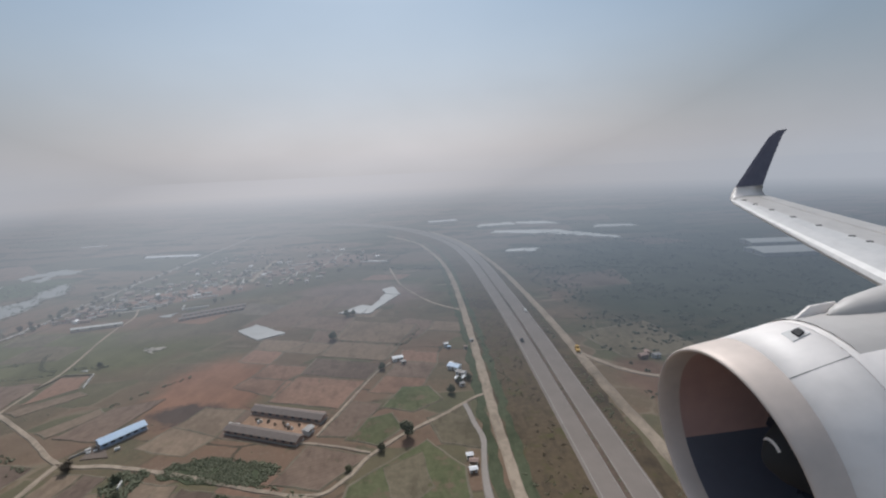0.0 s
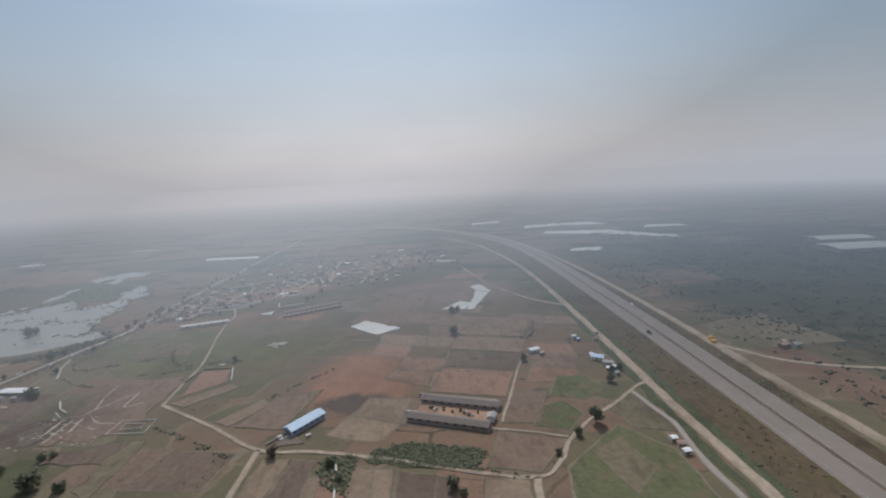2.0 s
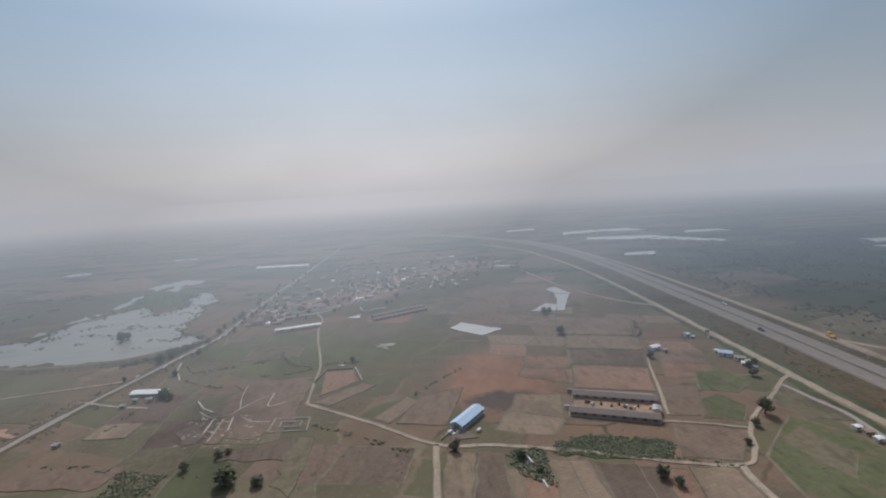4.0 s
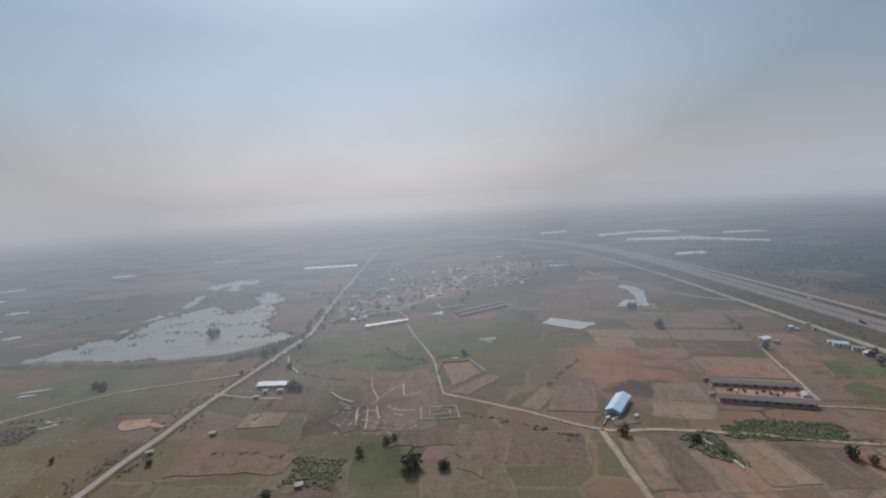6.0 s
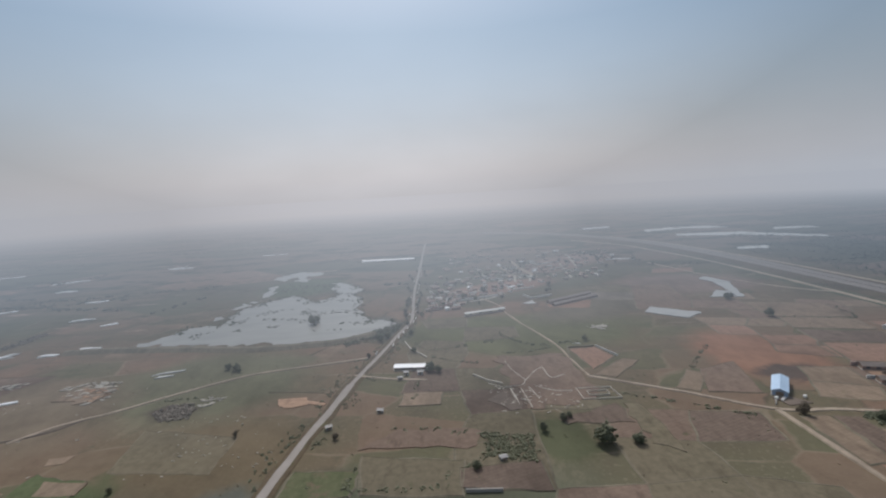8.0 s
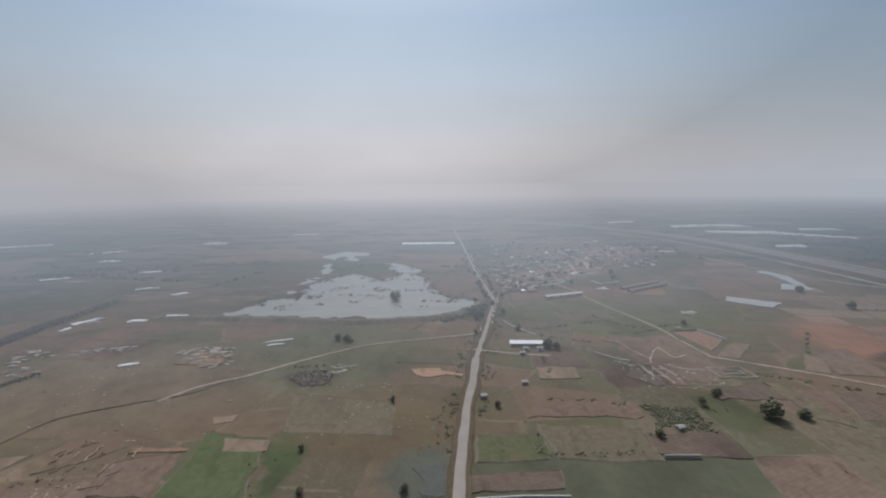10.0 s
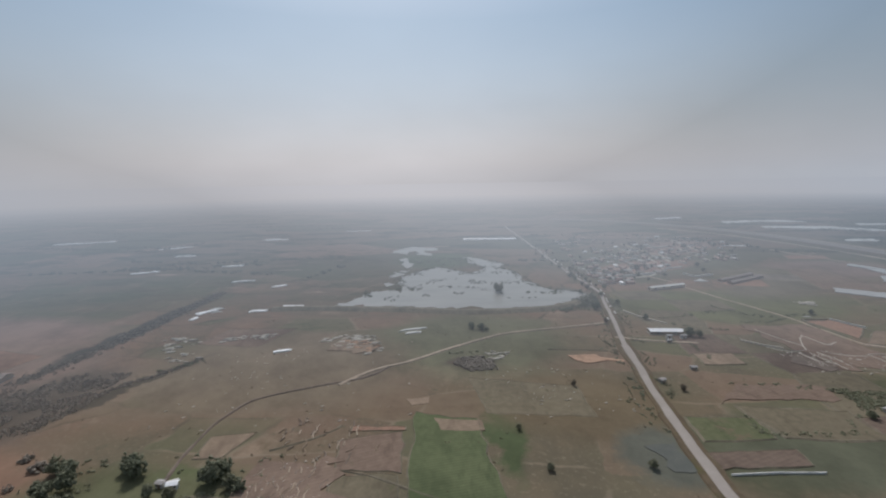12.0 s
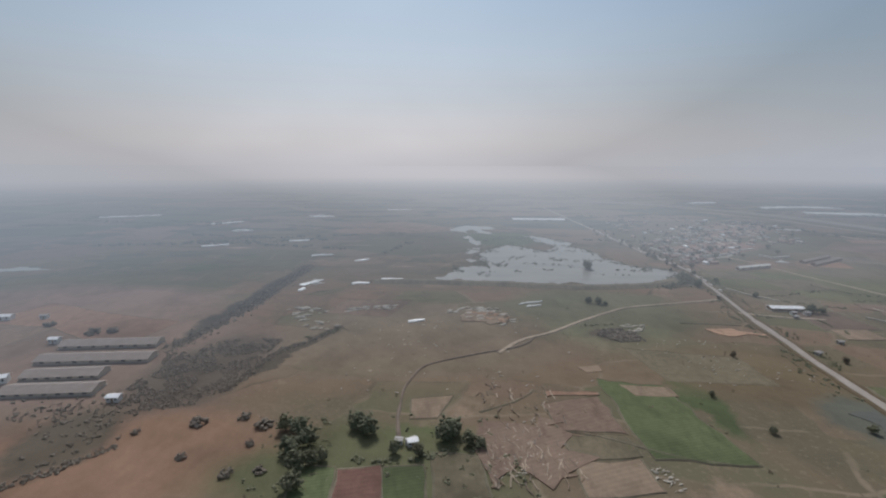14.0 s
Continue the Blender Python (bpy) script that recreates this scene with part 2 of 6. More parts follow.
def ground_build(t, b):
    v = place(t)
    huge, broad = noise_of(t, 240.0, v, 4.0, 0.6), noise_of(t, 55.0, v, 5.0, 0.62)
    mid, fine = noise_of(t, 11.0, v, 6.0, 0.68), noise_of(t, 1.8, v, 5.0, 0.65)
    dry, red = (0.168, 0.127, 0.101), (0.200, 0.140, 0.108)
    olive, scrub = (0.128, 0.116, 0.083), (0.098, 0.096, 0.070)
    c = blend(t, sharpen(t, broad, 0.4, 0.62), dry, red)
    c = blend(t, sharpen(t, huge, 0.46, 0.6), c, olive)
    c = blend(t, sharpen(t, mid, 0.58, 0.72), c, scrub)
    blot = noise_of(t, 34.0, place(t, (1.0, 0.7, 0.0), 25.0), 7.0, 0.72)
    c = blend(t, sharpen(t, blot, 0.52, 0.66), c, (0.112, 0.098, 0.074))
    c = blend(t, sharpen(t, blot, 0.44, 0.34), c, (0.238, 0.186, 0.146))
    c = blend(t, sharpen(t, fine, 0.55, 0.85), c, (0.25, 0.215, 0.165))
    # irregular small plots with worn edges
    plots = node(t, "ShaderNodeTexVoronoi", Scale=1.0 / 30.0, Randomness=0.45)
    edge = node(t, "ShaderNodeTexVoronoi", Scale=1.0 / 30.0, Randomness=0.45)
    edge.feature = "DISTANCE_TO_EDGE"
    wavy = t.nodes.new("ShaderNodeVectorMath")
    wavy.operation = "MULTIPLY_ADD"
    shake = node(t, "ShaderNodeTexNoise", Scale=1.0 / 14.0, Detail=4.0)
    t.links.new(v, shake.inputs["Vector"])
    t.links.new(shake.outputs["Color"], wavy.inputs[0])
    wavy.inputs[1].default_value = (7, 7, 0)
    t.links.new(place(t, (0.75, 1.25, 0.0), 14.0), wavy.inputs[2])
    for n in (plots, edge):
        t.links.new(wavy.outputs["Vector"], n.inputs["Vector"])
    lot = t.nodes.new("ShaderNodeSeparateColor")
    t.links.new(plots.outputs["Color"], lot.inputs[0])
    half = node(t, "ShaderNodeMath")
    half.operation = "MULTIPLY"
    half.inputs[1].default_value = 0.6
    t.links.new(sharpen(t, lot.outputs["Red"], 0.62, 0.72), half.inputs[0])
    c = blend(t, half.outputs[0], c, blend(t, sharpen(t, mid, 0.35, 0.65), (0.122, 0.126, 0.080), (0.098, 0.100, 0.070)))
    also = node(t, "ShaderNodeMath")
    also.operation = "MULTIPLY"
    also.inputs[1].default_value = 0.6
    t.links.new(sharpen(t, lot.outputs["Green"], 0.66, 0.76), also.inputs[0])
    c = blend(t, also.outputs[0], c, blend(t, sharpen(t, mid, 0.35, 0.65), (0.215, 0.160, 0.126), (0.172, 0.122, 0.098)))
    thin = node(t, "ShaderNodeMath")
    thin.operation = "MULTIPLY"
    t.links.new(sharpen(t, edge.outputs["Distance"], 0.035, 0.012), thin.inputs[0])
    t.links.new(sharpen(t, broad, 0.42, 0.6), thin.inputs[1])
    c = blend(t, thin.outputs[0], c, blend(t, sharpen(t, huge, 0.48, 0.52), (0.080, 0.072, 0.056), (0.225, 0.185, 0.145)))
    # the scrubland past the motorway, and the pale dusty plain far out
    sp = t.nodes.new("ShaderNodeSeparateXYZ")
    t.links.new(v, sp.inputs[0])
    wob = node(t, "ShaderNodeMath")
    wob.operation = "MULTIPLY_ADD"
    t.links.new(broad, wob.inputs[0])
    wob.inputs[1].default_value = 120.0
    t.links.new(sp.outputs["X"], wob.inputs[2])
    bush = blend(t, sharpen(t, mid, 0.4, 0.6), (0.040, 0.045, 0.032), (0.098, 0.086, 0.066))
    c = blend(t, sharpen(t, wob.outputs[0], 165.0, 205.0), c, bush)
    far = node(t, "ShaderNodeMath")
    far.operation = "MULTIPLY_ADD"
    t.links.new(huge, far.inputs[0])
    far.inputs[1].default_value = 260.0
    t.links.new(sp.outputs["Y"], far.inputs[2])
    cells = node(t, "ShaderNodeTexVoronoi", Scale=1.0 / 90.0)
    t.links.new(place(t, (0.7, 1.1, 0.0), 15.0), cells.inputs["Vector"])
    bw = t.nodes.new("ShaderNodeRGBToBW")
    t.links.new(cells.outputs["Color"], bw.inputs[0])
    tones = t.nodes.new("ShaderNodeValToRGB")
    t.links.new(bw.outputs[0], tones.inputs[0])
    for pos, tone in ((0.3, (0.078, 0.082, 0.058)), (0.45, (0.225, 0.158, 0.130)), (0.6, (0.112, 0.094, 0.078)), (0.75, (0.185, 0.138, 0.112))):
        e = tones.color_ramp.elements.new(pos)
        e.color = (*tone, 1)
    tones.color_ramp.elements.remove(tones.color_ramp.elements[0])
    tones.color_ramp.elements[-1].color = (0.140, 0.116, 0.096, 1)
    plain = blend(t, sharpen(t, mid, 0.45, 0.75), tones.outputs["Color"], (0.098, 0.094, 0.068))
    copse = noise_of(t, 42.0, place(t, (0.45, 1.0, 0.0), 12.0), 7.0, 0.72)
    plain = blend(t, sharpen(t, copse, 0.51, 0.58), plain, (0.030, 0.038, 0.026))
    lit = noise_of(t, 30.0, place(t, (0.35, 1.2, 0.0), 20.0), 6.0, 0.7)
    plain = blend(t, sharpen(t, lit, 0.62, 0.68), plain, (0.36, 0.285, 0.24))
    c = blend(t, sharpen(t, far.outputs[0], 330.0, 720.0), c, plain)
    for x, y, rx, ry, turn, tone in PASTURE + EARTH_AND_GLARE + SCRUB:
        c = blend(t, earth_patch(t, v, x, y, rx, ry, turn), c, blend(t, sharpen(t, blot, 0.40, 0.66), tuple(k * 1.08 for k in tone), tuple(k * 0.7 for k in tone)))
    rich = node(t, "ShaderNodeHueSaturation", Saturation=1.2)
    t.links.new(c, rich.inputs["Color"])
    t.links.new(rich.outputs["Color"], b.inputs["Base Color"])
    b.inputs["Roughness"].default_value = 1.0
    b.inputs["Specular IOR Level"].default_value = 0.1
    relief(t, b, mid, 0.5, 0.8)


# the glowing haze sheet's height, where it begins, and how thick it is further out (metres, share)
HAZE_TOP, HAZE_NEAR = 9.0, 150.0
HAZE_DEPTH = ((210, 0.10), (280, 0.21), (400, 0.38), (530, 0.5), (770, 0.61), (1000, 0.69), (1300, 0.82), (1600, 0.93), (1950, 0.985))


def water_build(t, b):
    v = place(t, (0.6, 1.6, 1.0))
    c = blend(t, sharpen(t, noise_of(t, 22.0, v, 5.0, 0.6), 0.4, 0.7), (0.275, 0.264, 0.236), (0.215, 0.21, 0.188))
    t.links.new(c, b.inputs["Base Color"])
    b.inputs["Roughness"].default_value, b.inputs["IOR"].default_value = 0.3, 1.33
    b.inputs["Specular IOR Level"].default_value = 0.5
    relief(t, b, noise_of(t, 0.8, v, 3.0), 0.05, 0.05)


def haze_build(t, b):
    """Haze painted as a glow: clear over the near land, thickening outwards until it is one with the sky's foot."""
    out = t.nodes["Material Output"]
    v = place(t)
    off, way, turn = (t.nodes.new("ShaderNodeVectorMath") for _ in range(3))
    off.operation, way.operation, turn.operation = "SUBTRACT", "NORMALIZE", "DOT_PRODUCT"
    t.links.new(v, off.inputs[0])
    off.inputs[1].default_value = (-252, 0, HAZE_TOP)
    t.links.new(off.outputs["Vector"], way.inputs[0])
    t.links.new(way.outputs["Vector"], turn.inputs[0])
    turn.inputs[1].default_value = heading(-SUN_TURN, SUN_UP)
    # distance from the line x = -504 to 0 on which the land is clear
    axes = t.nodes.new("ShaderNodeSeparateXYZ")
    t.links.new(off.outputs["Vector"], axes.inputs[0])
    side, past, least = (t.nodes.new("ShaderNodeMath") for _ in range(3))
    side.operation, past.operation, least.operation = "ABSOLUTE", "SUBTRACT", "MAXIMUM"
    t.links.new(axes.outputs["X"], side.inputs[0])
    t.links.new(side.outputs[0], past.inputs[0])
    past.inputs[1].default_value, least.inputs[1].default_value = 252.0, 0.0
    t.links.new(past.outputs[0], least.inputs[0])
    both, length = t.nodes.new("ShaderNodeCombineXYZ"), t.nodes.new("ShaderNodeVectorMath")
    length.operation = "LENGTH"
    t.links.new(least.outputs[0], both.inputs["X"])
    t.links.new(axes.outputs["Y"], both.inputs["Y"])
    t.links.new(both.outputs[0], length.inputs[0])
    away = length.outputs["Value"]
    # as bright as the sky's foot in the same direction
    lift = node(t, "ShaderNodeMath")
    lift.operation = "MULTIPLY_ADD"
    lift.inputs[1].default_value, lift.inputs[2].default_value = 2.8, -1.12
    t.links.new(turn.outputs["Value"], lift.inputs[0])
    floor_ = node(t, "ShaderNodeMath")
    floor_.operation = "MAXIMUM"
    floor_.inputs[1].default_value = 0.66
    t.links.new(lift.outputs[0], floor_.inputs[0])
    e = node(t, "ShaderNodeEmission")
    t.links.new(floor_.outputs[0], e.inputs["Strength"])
    # painted haze glow made dimmer over the scrubland past the motorway
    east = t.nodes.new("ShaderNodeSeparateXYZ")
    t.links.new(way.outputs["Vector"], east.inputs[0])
    haze_tone = blend(t, sharpen(t, east.outputs["X"], 0.5, 0.85), (0.546, 0.604, 0.697), (0.31, 0.355, 0.425))
    c = blend(t, sharpen(t, away, 500.0, 1900.0), haze_tone, (0.654, 0.651, 0.695))
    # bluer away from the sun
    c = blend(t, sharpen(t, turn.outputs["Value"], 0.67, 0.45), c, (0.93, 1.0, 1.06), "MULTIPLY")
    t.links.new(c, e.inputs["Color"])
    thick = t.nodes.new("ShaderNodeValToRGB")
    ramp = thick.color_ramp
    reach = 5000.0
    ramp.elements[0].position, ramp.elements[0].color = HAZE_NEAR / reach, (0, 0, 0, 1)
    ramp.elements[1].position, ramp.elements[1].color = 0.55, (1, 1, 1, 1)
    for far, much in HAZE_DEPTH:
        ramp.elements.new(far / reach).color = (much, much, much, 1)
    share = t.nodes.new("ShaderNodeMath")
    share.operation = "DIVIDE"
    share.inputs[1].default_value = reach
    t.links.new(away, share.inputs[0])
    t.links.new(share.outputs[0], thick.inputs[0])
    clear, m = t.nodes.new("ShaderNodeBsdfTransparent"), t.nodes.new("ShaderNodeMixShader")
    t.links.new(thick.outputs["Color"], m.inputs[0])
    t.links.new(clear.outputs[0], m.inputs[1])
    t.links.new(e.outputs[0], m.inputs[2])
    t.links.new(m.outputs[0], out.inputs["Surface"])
    t.nodes.remove(b)


M = {
    "ground": material("dry_farmland", ground_build),
    "water": material("silty_water", water_build),
    "haze": material("haze_glow", haze_build),
    "brown": soil("ploughed_earth", (0.158, 0.118, 0.095), (0.186, 0.140, 0.112), (0.10, 0.10, 0.06), turn=70),
    "red": soil("reddish_earth", (0.212, 0.143, 0.110), (0.242, 0.162, 0.126), (0.15, 0.125, 0.08), turn=70, weeds=0.68),
    "tan": soil("stubble", (0.190, 0.146, 0.112), (0.220, 0.172, 0.132), (0.16, 0.145, 0.085), turn=75, weeds=0.66),
    "olive": soil("rough_grass", (0.122, 0.106, 0.077), (0.148, 0.126, 0.092), (0.085, 0.092, 0.05), furrow=0),
    "green": soil("green_crop", (0.082, 0.098, 0.054), (0.100, 0.112, 0.064), (0.125, 0.120, 0.075), furrow=1.2, turn=80, weeds=0.7),
    "dark": soil("dark_fallow", (0.118, 0.090, 0.074), (0.142, 0.110, 0.090), (0.075, 0.075, 0.05), turn=70),
    "bund": soil("grassy_bund", (0.135, 0.122, 0.094), (0.172, 0.150, 0.115), (0.16, 0.14, 0.095), furrow=0),
    "track": soil("dirt_track", (0.27, 0.225, 0.18), (0.33, 0.275, 0.22), (0.22, 0.185, 0.14), furrow=0, weeds=0.7),
    "orange": soil("orange_murram", (0.30, 0.205, 0.148), (0.36, 0.25, 0.185), (0.25, 0.17, 0.12), furrow=0, weeds=0.72),
    "verge": soil("dry_verge", (0.088, 0.070, 0.052), (0.118, 0.092, 0.064), (0.098, 0.088, 0.048), furrow=0, weeds=0.54),
    "rubble": soil("pale_rubble", (0.145, 0.118, 0.100), (0.178, 0.146, 0.124), (0.12, 0.108, 0.082), furrow=0, weeds=0.6),
    "asphalt": worn("sun_bleached_asphalt", (0.215, 0.182, 0.158), (0.250, 0.212, 0.186), 14.0, 0.85, spec=0.3),
    "pale_road": worn("dusty_asphalt", (0.29, 0.255, 0.225), (0.34, 0.30, 0.27), 9.0, 0.85, spec=0.3),
    "concrete": worn("concrete", (0.36, 0.335, 0.305), (0.28, 0.26, 0.235), 2.5, 0.85),
    "brick": worn("red_brick", (0.30, 0.195, 0.150), (0.34, 0.23, 0.18), 1.5, 0.9),
    "plaster": worn("whitewashed_plaster", (0.68, 0.66, 0.63), (0.56, 0.535, 0.50), 2.5, 0.85),
    "ochre": worn("ochre_plaster", (0.50, 0.425, 0.34), (0.43, 0.36, 0.285), 2.5, 0.85),
    "pink": worn("pink_plaster", (0.52, 0.42, 0.375), (0.46, 0.365, 0.32), 2.5, 0.85),
    "tin": worn("galvanised_sheet", (0.34, 0.33, 0.32), (0.27, 0.235, 0.205), 2.2, 0.6, 0.15),
    "white_tin": worn("white_sheet_roof", (0.84, 0.84, 0.84), (0.77, 0.765, 0.76), 4.0, 0.45),
    "blue_tin": worn("blue_sheet_roof", (0.46, 0.60, 0.76), (0.52, 0.65, 0.79), 4.0, 0.38),
    "blue_wall": worn("pale_blue_sheet_wall", (0.30, 0.38, 0.50), (0.25, 0.32, 0.42), 3.0, 0.55),
    "grey_roof": worn("weathered_asbestos_roof", (0.265, 0.218, 0.192), (0.315, 0.268, 0.240), 3.0, 0.9),
    "barn_roof": worn("dark_weathered_barn_roof", (0.185, 0.150, 0.130), (0.225, 0.185, 0.160), 2.0, 0.9),
    "thicket": soil("weedy_thicket_floor", (0.066, 0.076, 0.048), (0.084, 0.092, 0.060), (0.10, 0.092, 0.064), furrow=0, weeds=0.6),
    "patchy": soil("patchy_green_crop", (0.084, 0.096, 0.054), (0.108, 0.108, 0.066), (0.150, 0.118, 0.086), furrow=0, weeds=0.53),
    "tile": worn("clay_tile_roof", (0.36, 0.255, 0.21), (0.30, 0.215, 0.18), 1.6, 0.85),
    "glass": worn("dark_window", (0.06, 0.065, 0.07), (0.08, 0.08, 0.085), 1.0, 0.2),
    "wood": worn("door_wood", (0.24, 0.17, 0.115), (0.19, 0.135, 0.095), 0.6, 0.7),
    "murk": worn("murky_pond_water", (0.105, 0.110, 0.100), (0.13, 0.13, 0.115), 4.0, 0.9, spec=0.05),
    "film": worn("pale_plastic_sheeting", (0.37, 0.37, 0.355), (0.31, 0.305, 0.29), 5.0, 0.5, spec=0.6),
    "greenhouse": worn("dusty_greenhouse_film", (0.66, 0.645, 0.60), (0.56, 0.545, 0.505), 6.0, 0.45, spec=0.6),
    "spoil": worn("pale_spoil", (0.47, 0.43, 0.365), (0.36, 0.315, 0.26), 0.8, 0.95),
    "dusty": soil("dusty_earth", (0.165, 0.142, 0.118), (0.195, 0.168, 0.140), (0.125, 0.120, 0.088), furrow=0),
    "bark": worn("bark", (0.13, 0.10, 0.075), (0.09, 0.07, 0.055), 0.5, 0.95),
    # these two leaf colours are lifted to paint in the pale haze veil
    "leaf": leafy("veil_paled_leaves", (0.145, 0.152, 0.098), (0.195, 0.200, 0.132)),
    "leaf_dark": leafy("veil_paled_dark_leaves", (0.135, 0.148, 0.098), (0.185, 0.198, 0.132)),
    "leaf_far": leafy("grey_green_leaves", (0.090, 0.102, 0.074), (0.130, 0.140, 0.102)),
    "leaf_brown": leafy("bare_brown_scrub", (0.205, 0.176, 0.148), (0.262, 0.225, 0.190)),
    "maroon": soil("dark_red_earth", (0.128, 0.078, 0.066), (0.152, 0.094, 0.078), (0.11, 0.09, 0.06), turn=80, weeds=0.7),
    "leaf_dry": leafy("dry_scrub_leaves", (0.120, 0.098, 0.070), (0.165, 0.132, 0.094)),
    "yellow": worn("yellow_paint", (0.62, 0.36, 0.05), (0.52, 0.30, 0.05), 0.6, 0.5),
    "black": worn("dark_rubber", (0.03, 0.03, 0.032), (0.045, 0.045, 0.045), 0.5, 0.8),
    "paint_white": worn("white_aircraft_paint", (0.92, 0.865, 0.82), (0.86, 0.81, 0.77), 1.4, 0.5, lo=0.45, hi=0.8),
    "wing_white": worn("pale_wing_paint", (0.66, 0.645, 0.625), (0.60, 0.585, 0.57), 1.3, 0.42),
    "paint_grey": worn("grey_wing_paint", (0.56, 0.53, 0.50), (0.50, 0.475, 0.45), 1.2, 0.42),
    "bare": worn("brushed_lip_metal", (0.66, 0.57, 0.51), (0.60, 0.52, 0.47), 0.7, 0.58, 0.2),
    "navy": worn("indigo_paint", (0.125, 0.122, 0.16), (0.15, 0.14, 0.175), 0.8, 0.4),
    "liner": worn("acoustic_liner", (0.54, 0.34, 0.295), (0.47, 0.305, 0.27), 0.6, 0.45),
    "liner_dark_reflect": worn("liner_with_dark_reflection", (0.115, 0.12, 0.15), (0.135, 0.14, 0.165), 0.5, 0.45),
    "fan": worn("fan_blade_metal", (0.07, 0.075, 0.10), (0.06, 0.065, 0.085), 0.3, 0.35, 0.6),
}


# ---- builders ----
def mesh_of(name, verts, faces, mat, smooth=False):
    me = bpy.data.meshes.new(name)
    me.from_pydata([tuple(v) for v in verts], [], [tuple(f) for f in faces])
    me.materials.append(M[mat])
    if smooth:
        me.polygons.foreach_set("use_smooth", [True] * len(me.polygons))
    me.update()
    return me


def part(name, bm, mat, parent=None, label="", smooth=False):
    me = bpy.data.meshes.new(name)
    bmesh.ops.recalc_face_normals(bm, faces=bm.faces)
    bm.to_mesh(me)
    bm.free()
    me.materials.append(M[mat])
    if smooth:
        me.polygons.foreach_set("use_smooth", [True] * len(me.polygons))
    ob = new(name, me)
    ob.parent = parent
    return tagged(ob, label)


def box(bm, lo, hi, bevel=0.0):
    lo, hi = Vector(lo), Vector(hi)
    made = bmesh.ops.create_cube(bm, size=1.0, matrix=Matrix.Translation((lo + hi) / 2) @ Matrix.Diagonal((*(hi - lo), 1)))
    if bevel:
        edges = {e for v in made["verts"] for e in v.link_edges}
        bmesh.ops.bevel(bm, geom=list(edges), offset=bevel, segments=1, affect="EDGES")
    return bm


def glide(points, step=6.0):
    """A smooth line through the points: Catmull-Rom, in even steps."""
    pts = [Vector((*p, 0)) for p in points]
    pts = [2 * pts[0] - pts[1], *pts, 2 * pts[-1] - pts[-2]]
    out = []
    for a, b, c, d in zip(pts, pts[1:], pts[2:], pts[3:]):
        n = max(2, round((c - b).length / step))
        for i in range(n):
            s = i / n
            out.append(0.5 * (2 * b + (c - a) * s + (2 * a - 5 * b + 4 * c - d) * s * s + (3 * b - 3 * c + d - a) * s**3))
    return out + [pts[-2]]


def ribbon(name, points, left, right, top, mat, label, category, base=0.0, step=6.0, ragged=0.0, kind="structure", crown=0.0, parent=None, slope=0.0):
    """A strip of ground along a line, from left to right of it (metres), with a top and sloped sides."""
    line = glide(points, step)
    verts, faces = [], []
    for i, p in enumerate(line):
        way = (line[min(i + 1, len(line) - 1)] - line[max(i - 1, 0)]).normalized()
        side = Vector((way.y, -way.x, 0))
        l = left + ragged * noise.noise((p.x * 0.13, p.y * 0.13, 1.7))
        r = right + ragged * noise.noise((p.x * 0.13, p.y * 0.13, 9.2))
        for off, z in ((l - slope, base), (l, top), ((l + r) / 2, top + crown), (r, top), (r + slope, base)):
            q = p + side * off
            verts.append((q.x, q.y, z))
    for i in range(len(line) - 1):
        for k in range(4):
            a = 5 * i + k
            faces.append((a, a + 1, a + 6, a + 5))
    n = 5 * (len(line) - 1)
    faces += [(4, 3, 2, 1, 0), (n, n + 1, n + 2, n + 3, n + 4)]
    ob = new(name, mesh_of(name, verts, faces, mat))
    ob.parent = parent
    return tagged(ob, label, category if not parent else "", kind=kind if not parent else "")


def outline(corners, step=5.0, jitter=0.5):
    """The corners' closed line cut into steps, with uneven edges."""
    out = []
    for a, b in zip(corners, corners[1:] + corners[:1]):
        a, b = Vector((*a, 0)), Vector((*b, 0))
        n = max(1, round((b - a).length / step))
        for i in range(n):
            p = a.lerp(b, i / n)
            k = jitter * 2.2
            out.append(Vector((p.x + k * noise.noise((p.x * 0.17, p.y * 0.17, 3.1)), p.y + k * noise.noise((p.x * 0.17, p.y * 0.17, 7.7)), 0)))
    return out


